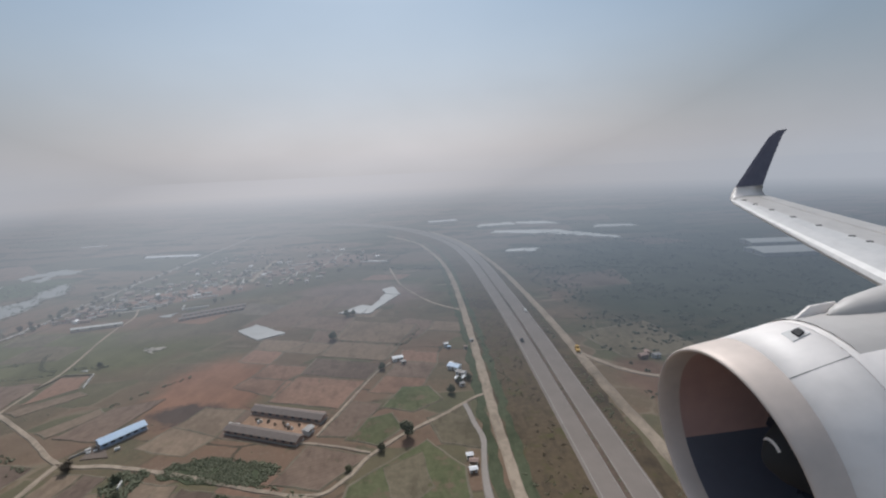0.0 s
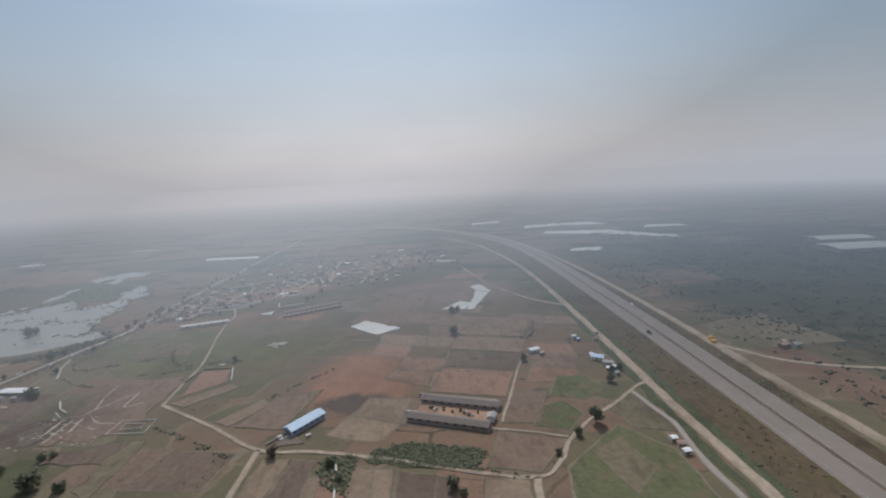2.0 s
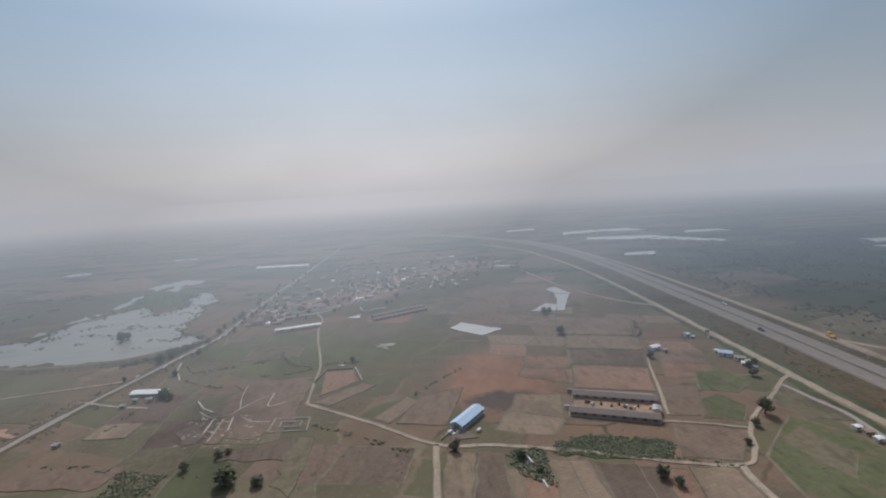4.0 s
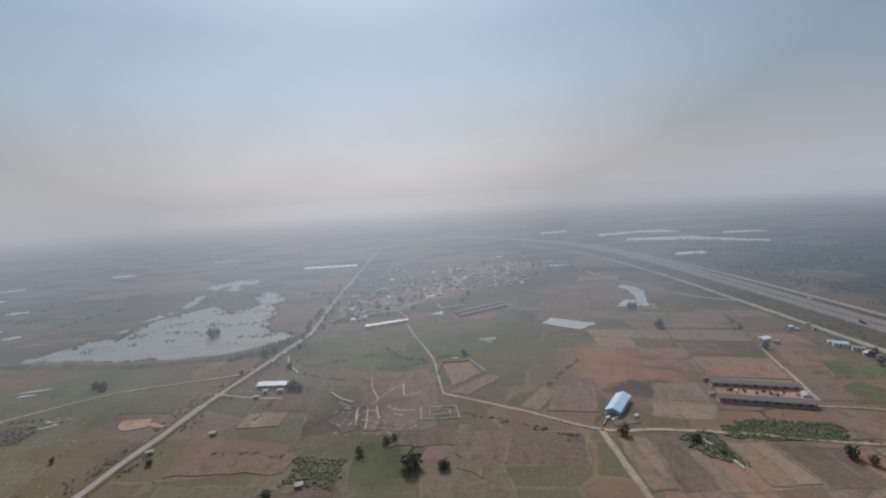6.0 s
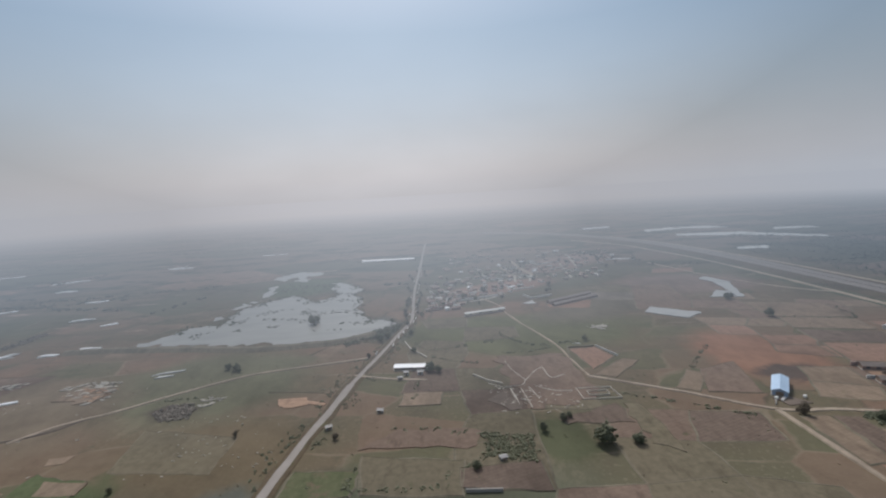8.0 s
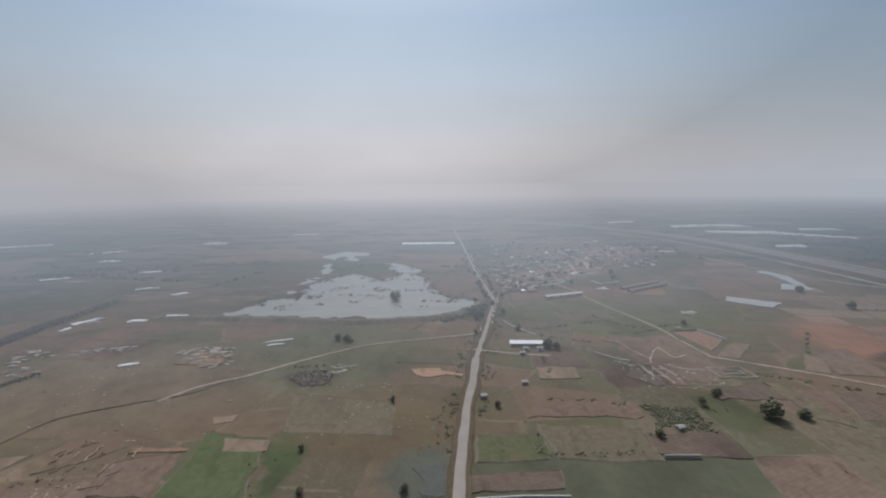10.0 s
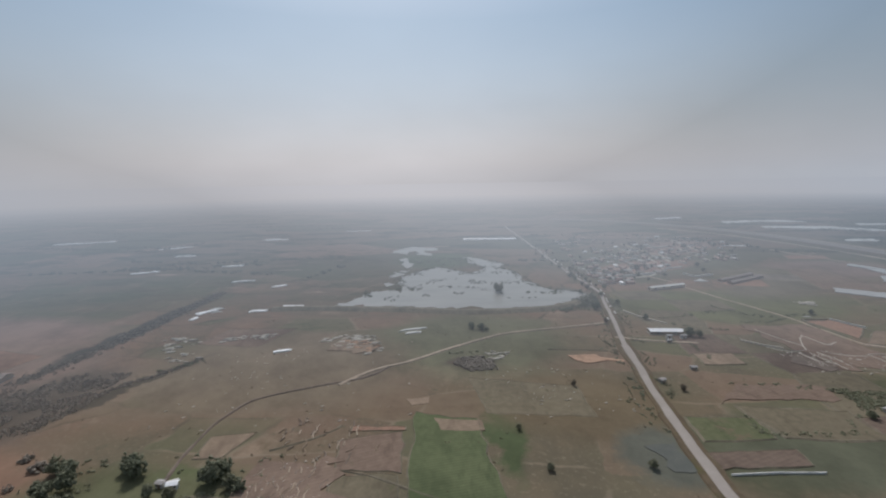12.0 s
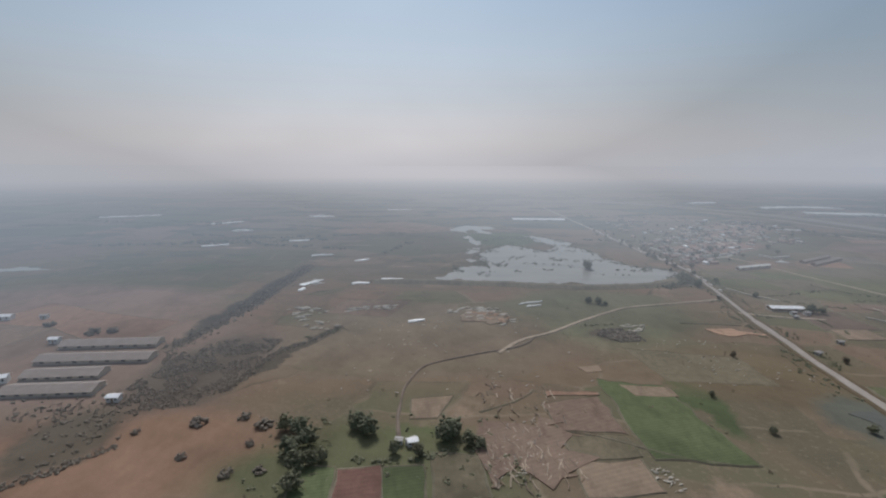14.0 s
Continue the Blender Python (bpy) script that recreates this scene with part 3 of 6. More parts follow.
def sheet(name, corners, top, mat, label, category, base=0.0, jitter=0.5, step=5.0, bund=0.0, kind="structure"):
    """A flat piece of land with an uneven edge; bund: width of the raised bank round it."""
    ring = outline(corners, step, jitter)
    n = len(ring)
    verts = [(p.x, p.y, top) for p in ring] + [(p.x, p.y, base) for p in ring]
    faces = [tuple(range(n))] + [(i, n + i, n + (i + 1) % n, (i + 1) % n) for i in range(n)]
    faces = [tuple(f) for f in geometry.tessellate_polygon([ring])] + faces[1:]
    faces = [f if len(f) == 4 or (ring[f[1]] - ring[f[0]]).cross(ring[f[2]] - ring[f[0]]).z > 0 else f[::-1] for f in faces]
    ob = tagged(new(name, mesh_of(name, verts, faces, mat)), label, category, kind=kind)
    if bund:
        mid = sum(ring, Vector()) / n
        verts, faces = [], []
        for p in ring:
            inward = (mid - p).normalized()
            w = bund * (0.7 + 0.6 * abs(noise.noise((p.x * 0.3, p.y * 0.3, 5.0))))
            for off, z in ((-w, base + 0.02), (0.0, top + 0.1), (w / 2, top - 0.02)):
                q = p + inward * off
                verts.append((q.x, q.y, z))
        for i in range(n):
            j = (i + 1) % n
            for k in range(2):
                faces.append((3 * i + k, 3 * i + k + 1, 3 * j + k + 1, 3 * j + k))
        edge = new("bund", mesh_of("bund", verts, faces, "bund"))
        edge.parent = ob
        tagged(edge, "grassy earth bank round the field")
    return ob
rnd = random.Random(7)


def inside(p, poly):
    x, y, hit = p[0], p[1], False
    for (ax, ay), (bx, by) in zip(poly, poly[1:] + poly[:1]):
        if (ay > y) != (by > y) and x < (bx - ax) * (y - ay) / (by - ay) + ax:
            hit = not hit
    return hit


def near_line(p, line, gap):
    """Whether p lies within gap of a line of points."""
    q = Vector((p[0], p[1]))
    for a, b in zip(line, line[1:]):
        a, b = Vector(a), Vector(b)
        s = max(0.0, min(1.0, (q - a).dot(b - a) / max((b - a).length_squared, 1e-6)))
        if (a.lerp(b, s) - q).length < gap:
            return True
    return False


# ---- the land ----
bm = bmesh.new()
bmesh.ops.create_grid(bm, x_segments=48, y_segments=48, size=4800)
tagged(part("ground", bm, "ground"), "dry brown and olive farmland stretching to a hazy horizon", "ground", kind="structure")

# flat glowing sheet added above the land to paint in the haze
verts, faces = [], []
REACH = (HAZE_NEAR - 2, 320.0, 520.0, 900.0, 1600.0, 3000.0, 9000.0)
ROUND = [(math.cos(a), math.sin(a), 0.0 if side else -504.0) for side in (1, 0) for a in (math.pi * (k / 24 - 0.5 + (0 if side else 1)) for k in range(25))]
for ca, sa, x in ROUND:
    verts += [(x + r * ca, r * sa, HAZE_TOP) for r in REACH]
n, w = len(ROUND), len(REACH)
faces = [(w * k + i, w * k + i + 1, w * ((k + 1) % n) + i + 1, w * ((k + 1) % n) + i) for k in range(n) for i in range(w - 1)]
tagged(new("backdrop", mesh_of("backdrop", verts, faces, "haze")), "glowing see-through sheet painted as haze over the plain", "backdrop", kind="structure")

# ---- roads ----
MEDIAN = [(60, -400), (61, 0), (61.2, 132), (61.2, 200), (61, 280), (58.5, 380), (53, 500), (38, 610), (5, 705), (-40, 785), (-100, 850), (-180, 905)]
SERVICE_W = [(28, -300), (27.5, 60), (26.8, 135), (25.8, 175), (25.8, 245), (25, 330), (23, 418), (16, 500), (-1, 590), (-16, 640), (-60, 715)]
SERVICE_E = [(90, -300), (87, 60), (85, 158), (83.5, 190), (83, 236), (82.3, 290), (79.6, 363), (72.5, 466), (58, 574), (42, 645), (5, 745)]
MAIN = [(-356, -60), (-352, 90), (-350, 116), (-347, 138), (-340.5, 176), (-337, 190), (-331, 221), (-321, 258), (-310.5, 299), (-303.5, 326), (-302.5, 350), (-303, 427), (-299, 560), (-293, 790)]
LANE = [(-211, 212), (-178, 189.5), (-149, 168), (-125, 164), (-93, 155), (-73, 147.5), (-44, 140), (-34, 147), (-26, 160), (-15, 172), (2, 185), (17, 198), (25, 203)]
LANE_N = [(-211, 212), (-213, 236), (-215, 262), (-226, 305), (-232, 335), (-234, 357), (-250, 392)]
LANE_S = [(-149, 168), (-149.5, 156), (-149.5, 142), (-152, 60), (-154.6, -20), (-157, -95), (-168, -430)]
LANE_SE = [(-44, 140), (-45, 125), (-44, 60), (-43.5, -15), (-43, -90), (-38, -430)]
LANE_DITCH = [(13.8, 194), (16.1, 179), (18.6, 166), (17.2, 152.6), (16.3, 139), (17.5, 120)]
LANE_BARN = [(-58, 172.5), (-40, 167.5), (-26, 162)]
LANE_HUT = [(-50, 176), (-40, 205), (-31, 232), (-24, 244)]
LANE_TARP = [(-43, 495), (-30, 430), (-21, 400), (0, 356), (22, 331)]
LANE_W = [(-472, 186), (-458.6, 200), (-443, 208.5), (-423.5, 223), (-404, 236), (-387, 245), (-353, 252), (-327, 257.5)]
LANE_RING = [(-512, 124), (-513, 136), (-511.7, 155), (-506.7, 170.5), (-498.5, 178), (-480, 185.7), (-461, 193), (-452, 202.7)]
LANE_ORANGE = [(-362, 204), (-352, 205.5), (-340, 201)]
LANE_SHED = [(-331, 233), (-310, 225), (-292, 221)]
LANE_FAR = [(-186, 560), (-184, 500), (-178, 455)]
LANE_FAR_B = [(-205, 535), (-203, 490), (-197, 460)]
SPUR_E = [(84, 241), (91, 229), (99, 218), (116, 207), (150, 196)]

ribbon("verge", MEDIAN[:10], -33, 18, 0.12, "verge", "dry grass verge with scrub along the motorway", "verge", ragged=2.5, slope=0.5)
for near, far_side in ((-32.0, -28.5), (-41.5, -38.5)):
    ribbon("verge", MEDIAN[:9], near, far_side, 0.16, "thicket", "strip of dusty green weeds beside the motorway", "verge", ragged=3.0, slope=0.3)
ribbon("road", MEDIAN, -8.6, -1.1, 0.5, "asphalt", "bleached asphalt carriageway of a dual motorway", "road", slope=1.2, base=0.05)
ribbon("road", MEDIAN, 1.1, 9.9, 0.5, "asphalt", "bleached asphalt carriageway of a dual motorway", "road", slope=1.2, base=0.05)
for off in (-8.5, -1.3, 1.2, 9.7):
    ribbon("kerb", MEDIAN, off - 0.12, off + 0.18, 0.66, "concrete", "pale concrete edge of the carriageway", "kerb", base=0.4, step=10)
ribbon("median", MEDIAN, -0.95, 0.95, 0.55, "dark", "dark earth strip between the carriageways", "median", base=0.1, slope=0.3)
ribbon("road", SERVICE_W, -1.85, 1.85, 0.4, "track", "pale dusty service road beside the motorway", "road", ragged=0.8, slope=0.5)
ribbon("road", SERVICE_E, -1.85, 1.85, 0.4, "track", "pale dusty service road beside the motorway", "road", ragged=0.7, slope=0.8)
ribbon("verge", MAIN[:11], -3.6, 3.6, 0.33, "verge", "dry weedy verge of the country road", "verge", ragged=1.4, slope=0.4)
ribbon("road", MAIN[:7], -1.65, 1.65, 0.44, "pale_road", "worn grey country road with dusty edges", "road", ragged=0.5, slope=0.6, crown=0.06)
ribbon("road", [(-386, -520), (-368, -300), (-358.5, -130), (-356.2, -61)], -1.65, 1.65, 0.44, "pale_road", "worn grey country road with dusty edges", "road", ragged=0.5, slope=0.6, crown=0.06)
ribbon("road", MAIN[6:11], -1.15, 1.15, 0.43, "pale_road", "worn grey country road with dusty edges", "road", ragged=0.5, slope=0.4, crown=0.04)
ribbon("road", MAIN[10:], -0.8, 0.8, 0.42, "pale_road", "narrow worn road running out to the horizon", "road", ragged=0.7, slope=0.5)
for line, half, mat in ((LANE, 0.85, "track"), (LANE_N, 0.45, "track"), (LANE_S, 1.0, "track"), (LANE_SE, 1.1, "track"), (LANE_BARN, 0.6, "track"),
                        (LANE_HUT, 0.4, "track"), (LANE_TARP, 0.8, "track"), (LANE_W, 0.8, "track"), (LANE_ORANGE, 1.2, "orange"), (LANE_SHED, 0.7, "track"),
                        (LANE_FAR, 1.6, "track"), (LANE_FAR_B, 1.2, "track"), (SPUR_E, 1.4, "track"), (LANE_DITCH, 1.0, "pale_road"), (LANE_RING, 0.3, "rubble")):
    ribbon("track", line, -half, half, 0.36 if mat == "track" else 0.38, mat, "narrow unpaved farm track of pale earth", "track", step=3.0, ragged=0.5, slope=0.3)
ROADS = [(MEDIAN, 36), (SERVICE_W, 7), (SERVICE_E, 7), (MAIN, 8), (LANE, 3.5), (LANE_N, 3), (LANE_S, 3), (LANE_W, 3), (LANE_TARP, 3)]

# ---- the lake ----
LAKE = [(-499, 311), (-492, 319), (-481, 330), (-478, 346), (-467, 352), (-454, 348), (-453, 360), (-456, 377), (-455, 394), (-441, 417), (-422, 441), (-403, 420), (-391, 407), (-375, 426),
        (-384, 453), (-392, 488), (-386, 492), (-372, 479), (-354, 449), (-363, 431), (-351, 406), (-350, 377), (-343, 352), (-332, 339), (-312, 326), (-330, 309), (-350, 294), (-388, 295), (-428, 299), (-462, 309), (-484, 310)]
CREEKS = ([(-472, 541), (-463, 563), (-450, 574), (-436, 566), (-416, 562), (-421, 545), (-436, 540), (-422, 504), (-441, 519), (-446, 538), (-456, 520)], [(-451, 438), (-456, 463), (-460, 490), (-454, 495), (-446, 462), (-445, 441)],
          [(-464, 396), (-464, 409), (-461, 423), (-454, 413), (-457, 398)], [(-457, 428), (-449, 430), (-449, 420), (-455, 419)], [(-470, 374), (-462, 380), (-461, 371), (-467, 366)])
tagged(sheet("water", LAKE, 0.10, "water", "calm silvery lake with weedy shallows", "lake", jitter=2.6, step=2.0))
for c in CREEKS:
    sheet("water", c, 0.09, "water", "shallow weedy creek feeding the lake", "lake", jitter=3.4, step=2.5)
for x, y, w, h in ((-577, 305, 6, 5), (-807, 352, 30, 6), (-316, 318, 5, 4)):
    c = [(x + w * math.cos(a) * (0.7 + 0.3 * math.sin(3 * a + x)), y + h * math.sin(a)) for a in (k * math.tau / 12 for k in range(12))]
    sheet("pond", c, 0.08, "water", "small pale pond in the marsh", "pond", jitter=2.0, step=4.0)
DAM = [(-538, 305.5), (-520, 306), (-494, 303), (-454, 297), (-400, 287), (-352, 290), (-328, 303)]
ribbon("embankment", DAM, -1.6, 1.6, 1.8, "bund", "low earth dam with dark scrub along the lake", "dam", ragged=1.0, slope=4.0)

# ---- fields ----
KINDS = {
    "brown": "ploughed brown earth field", "red": "bare reddish earth field", "tan": "pale dry stubble field", "olive": "rough olive grass field",
    "green": "green crop field", "dark": "dark fallow field", "patchy": "patchy green and brown crop field", "maroon": "dark red ploughed field", "dusty": "pale dusty fallow field",
}
VILLAGE = [(-296, 352), (-236, 345), (-228, 375), (-160, 385), (-120, 430), (-60, 520), (-40, 585), (-140, 600), (-240, 540), (-290, 470)]


LAID = [0]


def field(corners, mat, level=0.14, bund=0.9, jitter=0.5):
    LAID[0] += 1
    sheet("field", corners, level + 0.0025 * (LAID[0] % 50), mat, KINDS[mat] + " with low grassy banks", "field", jitter=jitter, bund=bund)


def field_block(region, turn, w, h, palette, keep=0.85, bund=0.8):
    """Fields in uneven rows over a region of the plan."""
    cx = sum(p[0] for p in region) / len(region)
    cy = sum(p[1] for p in region) / len(region)
    c, s = math.cos(radians(turn)), math.sin(radians(turn))
    n = 14

    def corner(i, j):
        u = i * w + 0.3 * w * noise.noise((i * 1.7 + cx, j * 1.3, cy))
        v = j * h + 0.3 * h * noise.noise((i * 1.3 + 9, j * 1.7 + cx, cy))
        return (cx + c * u - s * v, cy + s * u + c * v)

    for i in range(-n, n):
        for j in range(-n, n):
            quad = [corner(i, j), corner(i + 1, j), corner(i + 1, j + 1), corner(i, j + 1)]
            mid = (sum(p[0] for p in quad) / 4, sum(p[1] for p in quad) / 4)
            if not inside(mid, region) or rnd.random() > keep:
                continue
            gap = 0.42 * min(w, h)
            if any(near_line(mid, line, wide + gap) for line, wide in ROADS[:4]) or inside(mid, LAKE):
                continue
            field(quad, rnd.choice(palette), 0.02, bund)


field_block([(-108, 142), (-40, 142), (15, 205), (12, 330), (-60, 345), (-110, 262)], -19, 24, 17, ["red", "brown", "brown", "red", "tan"], 0.2)
field_block([(-147, 90), (-50, 90), (-50, 130), (-95, 146), (-146, 154)], -8, 12, 24, ["brown", "dark", "tan", "red", "brown"])
field_block([(-203, 205), (-112, 172), (-112, 262), (-140, 295), (-203, 262)], -36, 26, 22, ["brown", "brown", "red", "dark"], 0.15)
field_block([(-328, 100), (-160, 100), (-155, 160), (-215, 200), (-235, 318), (-296, 318), (-326, 230)], -6, 30, 24, ["olive", "olive", "brown", "olive", "dark"], 0.5)
field_block([(-600, 85), (-362, 85), (-352, 230), (-362, 280), (-560, 285)], -12, 40, 26, ["olive", "brown", "olive"], 0.12, 0.4)
field_block([(-226, 268), (-112, 268), (-15, 345), (-40, 450), (-130, 400), (-222, 340)], -14, 36, 26, ["red", "brown", "dusty", "olive", "brown"], 0.2)
field_block([(-760, 85), (-556, 85), (-566, 140), (-640, 230), (-760, 300)], -22, 46, 34, ["red", "brown", "red"], 0.3, 0.5)
field_block([(110, 110), (340, 110), (420, 620), (110, 560)], 12, 56, 44, ["dark", "olive", "dark"], 0.08, 1.2)

field([(-68, 256), (-28, 243), (-35, 225), (-72, 236)], "dark", 0.16)
field([(-72, 233), (-36, 223), (-45, 197), (-80, 207)], "red", 0.16)
field([(-57, 320), (-10, 304), (-20, 272), (-63, 283)], "tan", 0.16)
field([(-61, 280), (-20, 270), (-27, 247), (-67, 259)], "tan", 0.16)
field([(-16, 214), (-3, 214), (4, 200), (-10, 190), (-24, 196)], "patchy", 0.16)
field([(-33, 186), (-20, 190), (-14, 178), (-24, 167), (-37, 172)], "patchy", 0.16)
field([(-39, 203), (-25, 199), (-35, 174), (-49, 176)], "brown", 0.16)
field([(-52, 170), (-27, 160), (-42, 143), (-60, 147)], "brown", 0.16)
field([(-32, 143), (-4, 168), (10, 150), (10, 110), (-38, 100)], "patchy", 0.16, 1.0)
field([(-20, 152), (-6, 160), (-2, 140), (-14, 128)], "olive", 0.16, 0.8)
field([(-4, 184), (16, 194), (18, 160), (2, 166)], "olive", 0.16)
field([(-208, 213), (-186, 231), (-179, 227), (-199, 208)], "tan", 0.16, 0.8)
field([(-177, 192), (-162, 211), (-155, 206), (-169, 188)], "tan", 0.16, 0.8)
field([(-155, 211), (-134, 217), (-144, 182), (-166, 187)], "brown", 0.16, 0.5)
field([(-209, 250), (-194, 250), (-189, 235), (-206, 219)], "red", 0.16, 0.8)
field([(-145, 161), (-134, 160), (-139, 130), (-148, 130)], "tan", 0.16)
field([(-133, 160), (-124, 158), (-126, 128), (-138, 128)], "dark", 0.16)
field([(-108, 153), (-101, 151), (-101, 126), (-110, 127)], "tan", 0.16)
field([(-101, 151), (-94, 150), (-94, 126), (-101, 126)], "tan", 0.16)
field([(-92, 148), (-79, 145), (-80, 122), (-93, 124)], "dark", 0.16)
field([(-62, 142), (-47, 139), (-48, 112), (-66, 116)], "tan", 0.16)
field([(-254, 247), (-216, 243), (-213, 190), (-248, 181)], "brown", 0.16, 0.0, 2.5)
field([(-317, 156), (-279, 149), (-281, 130), (-314, 134)], "olive", 0.16, 1.0)
field([(-340, 150), (-316, 147), (-318, 134), (-342, 134)], "patchy", 0.16, 0.8)
field([(-346, 128), (-316, 128), (-318, 119), (-346, 120)], "dark", 0.16, 0.8)
field([(-305, 173), (-271, 170), (-273, 156), (-318, 162)], "brown", 0.16, 0.0, 1.5)
field([(-281, 145), (-252, 145), (-252, 129), (-281, 134)], "dark", 0.16, 0.8)
field([(-303, 207), (-285, 206), (-286, 193), (-305, 194)], "tan", 0.16, 0.6)
field([(-238, 174), (-210, 182), (-208, 165), (-235, 169)], "dark", 0.16, 0.6, 1.5)
field([(-207, 182), (-199, 180), (-200, 145), (-208, 151)], "olive", 0.16, 0.5, 1.5)
field([(-438, 160), (-416, 153), (-412, 108), (-440, 112)], "green", 0.16, 0.6, 1.0)
field([(-432, 155), (-414, 152), (-414, 146), (-429, 147)], "tan", 0.30, 0.0, 0.8)
field([(-442, 171), (-433, 172), (-433, 166), (-440, 165)], "tan", 0.16, 0.0, 0.8)
field([(-464, 144), (-443, 148), (-442, 125), (-462, 127)], "brown", 0.16, 0.5, 1.0)
field([(-540, 114), (-529, 113), (-527, 84), (-538, 84)], "green", 0.16, 0.7)
field([(-528, 112), (-516.5, 113), (-514, 84), (-527, 84)], "maroon", 0.16, 0.7)
field([(-516, 112), (-505, 113), (-504, 84), (-515, 84)], "green", 0.16, 0.7)
field([(-503, 118), (-489, 116), (-487, 84), (-502, 84)], "olive", 0.16, 0.7)
field([(-462, 124), (-444, 124), (-443, 113), (-462, 113)], "olive", 0.16, 0.5, 1.0)
field([(-463, 112), (-444, 112), (-443, 99), (-464, 99)], "tan", 0.16, 0.5, 1.0)
field([(-461, 152), (-442, 151), (-442, 149), (-462, 148)], "red", 0.16, 0.5, 1.0)
field([(-509, 149), (-494, 150), (-500, 136), (-509, 136)], "tan", 0.16, 0.6)
sheet("pond", [(-363, 132), (-354, 135), (-353, 121), (-361, 119)], 0.17, "murk", "murky grey-green roadside pond", "pond", jitter=1.6, step=2.0)
sheet("yard", [(-263, 194), (-254, 202), (-250, 184), (-256, 183)], 0.302, "rubble", "pale scraped patch of excavated earth", "yard", jitter=2.5)
sheet("yard", [(-485, 131), (-463, 136), (-460, 108), (-487, 106)], 0.304, "brown", "quarried patch of broken brown earth", "quarry", jitter=6.0)
sheet("yard", [(-482, 241), (-462, 240), (-455, 226), (-466, 215), (-485, 226)], 0.308, "tan", "scraped patch of pale pinkish earth", "yard", jitter=7.0)
sheet("yard", [(-364, 209), (-352, 210), (-348, 203), (-360, 200)], 0.312, "orange", "scraped patch of orange earth", "yard", jitter=1.5)
sheet("yard", [(-84, 197), (-51, 185), (-54, 176), (-87, 187)], 0.316, "orange", "swept orange yard between two barns", "yard", jitter=0.6)
sheet("yard", [(-145, 178), (-138, 180), (-131, 170), (-142, 169)], 0.32, "rubble", "dusty yard before the blue shed", "yard", jitter=0.8)


# ---- plants ----
PHI = (1 + 5**0.5) / 2
ICO = [Vector(v).normalized() for v in ((-1, PHI, 0), (1, PHI, 0), (-1, -PHI, 0), (1, -PHI, 0), (0, -1, PHI), (0, 1, PHI), (0, -1, -PHI), (0, 1, -PHI), (PHI, 0, -1), (PHI, 0, 1), (-PHI, 0, -1), (-PHI, 0, 1))]
ICO_F = [tuple(f.index(m) for m in f) for f in ()] or [tuple(sorted(t)) for t in {frozenset((a, b, c)) for a in range(12) for b in range(12) for c in range(12)
         if len({a, b, c}) == 3 and all((ICO[p] - ICO[q]).length < 1.1 for p, q in ((a, b), (b, c), (a, c)))}]
ICO_F = sorted((a, b, c) if (ICO[b] - ICO[a]).cross(ICO[c] - ICO[a]).dot(ICO[a]) > 0 else (a, c, b) for a, b, c in ICO_F)


def clump(verts, faces, centre, size, flat=0.8):
    n = len(verts)
    turn = Euler((rnd.random() * 6, rnd.random() * 6, rnd.random() * 6)).to_matrix()
    for v in ICO:
        q = (turn @ v) * size * rnd.uniform(0.6, 1.25)
        verts.append((centre[0] + q.x, centre[1] + q.y, max(centre[2] + q.z * flat, 0.02)))
    faces.extend((a + n, b + n, c + n) for a, b, c in ICO_F)


def leaf_spray(verts, faces, centre, size, count):
    for _ in range(count):
        d = Vector((rnd.gauss(0, 1), rnd.gauss(0, 1), rnd.gauss(0, 1))).normalized()
        p = Vector(centre) + d * size * rnd.uniform(0.8, 1.25)
        n = len(verts)
        for _k in range(3):
            q = p + Vector((rnd.uniform(-1, 1), rnd.uniform(-1, 1), rnd.uniform(-1, 1))) * 0.34
            verts.append((q.x, q.y, max(q.z, 0.05)))
        faces.append((n, n + 1, n + 2))


def tree(name, height, spread, mat, label, lobes=6):
    """A trunk with limbs, and a crown of many small leaf clumps."""
    root = tagged(new(name), label, "tree")
    bm = bmesh.new()
    tops = []
    for k in range(lobes + 3):
        a = k * 2.4 + rnd.uniform(-0.4, 0.4)
        r = spread * rnd.uniform(0.1, 0.52)
        tops.append(Vector((r * math.cos(a), r * math.sin(a), height * rnd.uniform(0.34, 0.72))))

    def limb(a, b, r0, r1):
        axis = (b - a)
        m = Matrix.Translation((a + b) / 2) @ axis.to_track_quat("Z", "Y").to_matrix().to_4x4()
        bmesh.ops.create_cone(bm, cap_ends=True, segments=6, radius1=r0, radius2=r1, depth=axis.length, matrix=m)

    fork = Vector((0.1, -0.1, height * 0.2))
    limb(Vector((0, 0, -0.1)), fork, height * 0.035, height * 0.025)
    for p in tops:
        limb(fork - Vector((0, 0, 0.1)), p, height * 0.018, height * 0.006)
    part("trunk", bm, "bark", root)
    verts, faces = [], []
    for p in tops:
        size = spread * rnd.uniform(0.44, 0.62)
        for _ in range(15):
            d = Vector((rnd.gauss(0, 1), rnd.gauss(0, 1), rnd.gauss(0, 0.8))).normalized()
            clump(verts, faces, p + d * size * rnd.uniform(0.45, 1.0), size * rnd.uniform(0.2, 0.4))
        leaf_spray(verts, faces, p, size * 1.15, 26)
    crown = new("crown", mesh_of("crown", verts, faces, mat))
    crown.parent = root
    return root


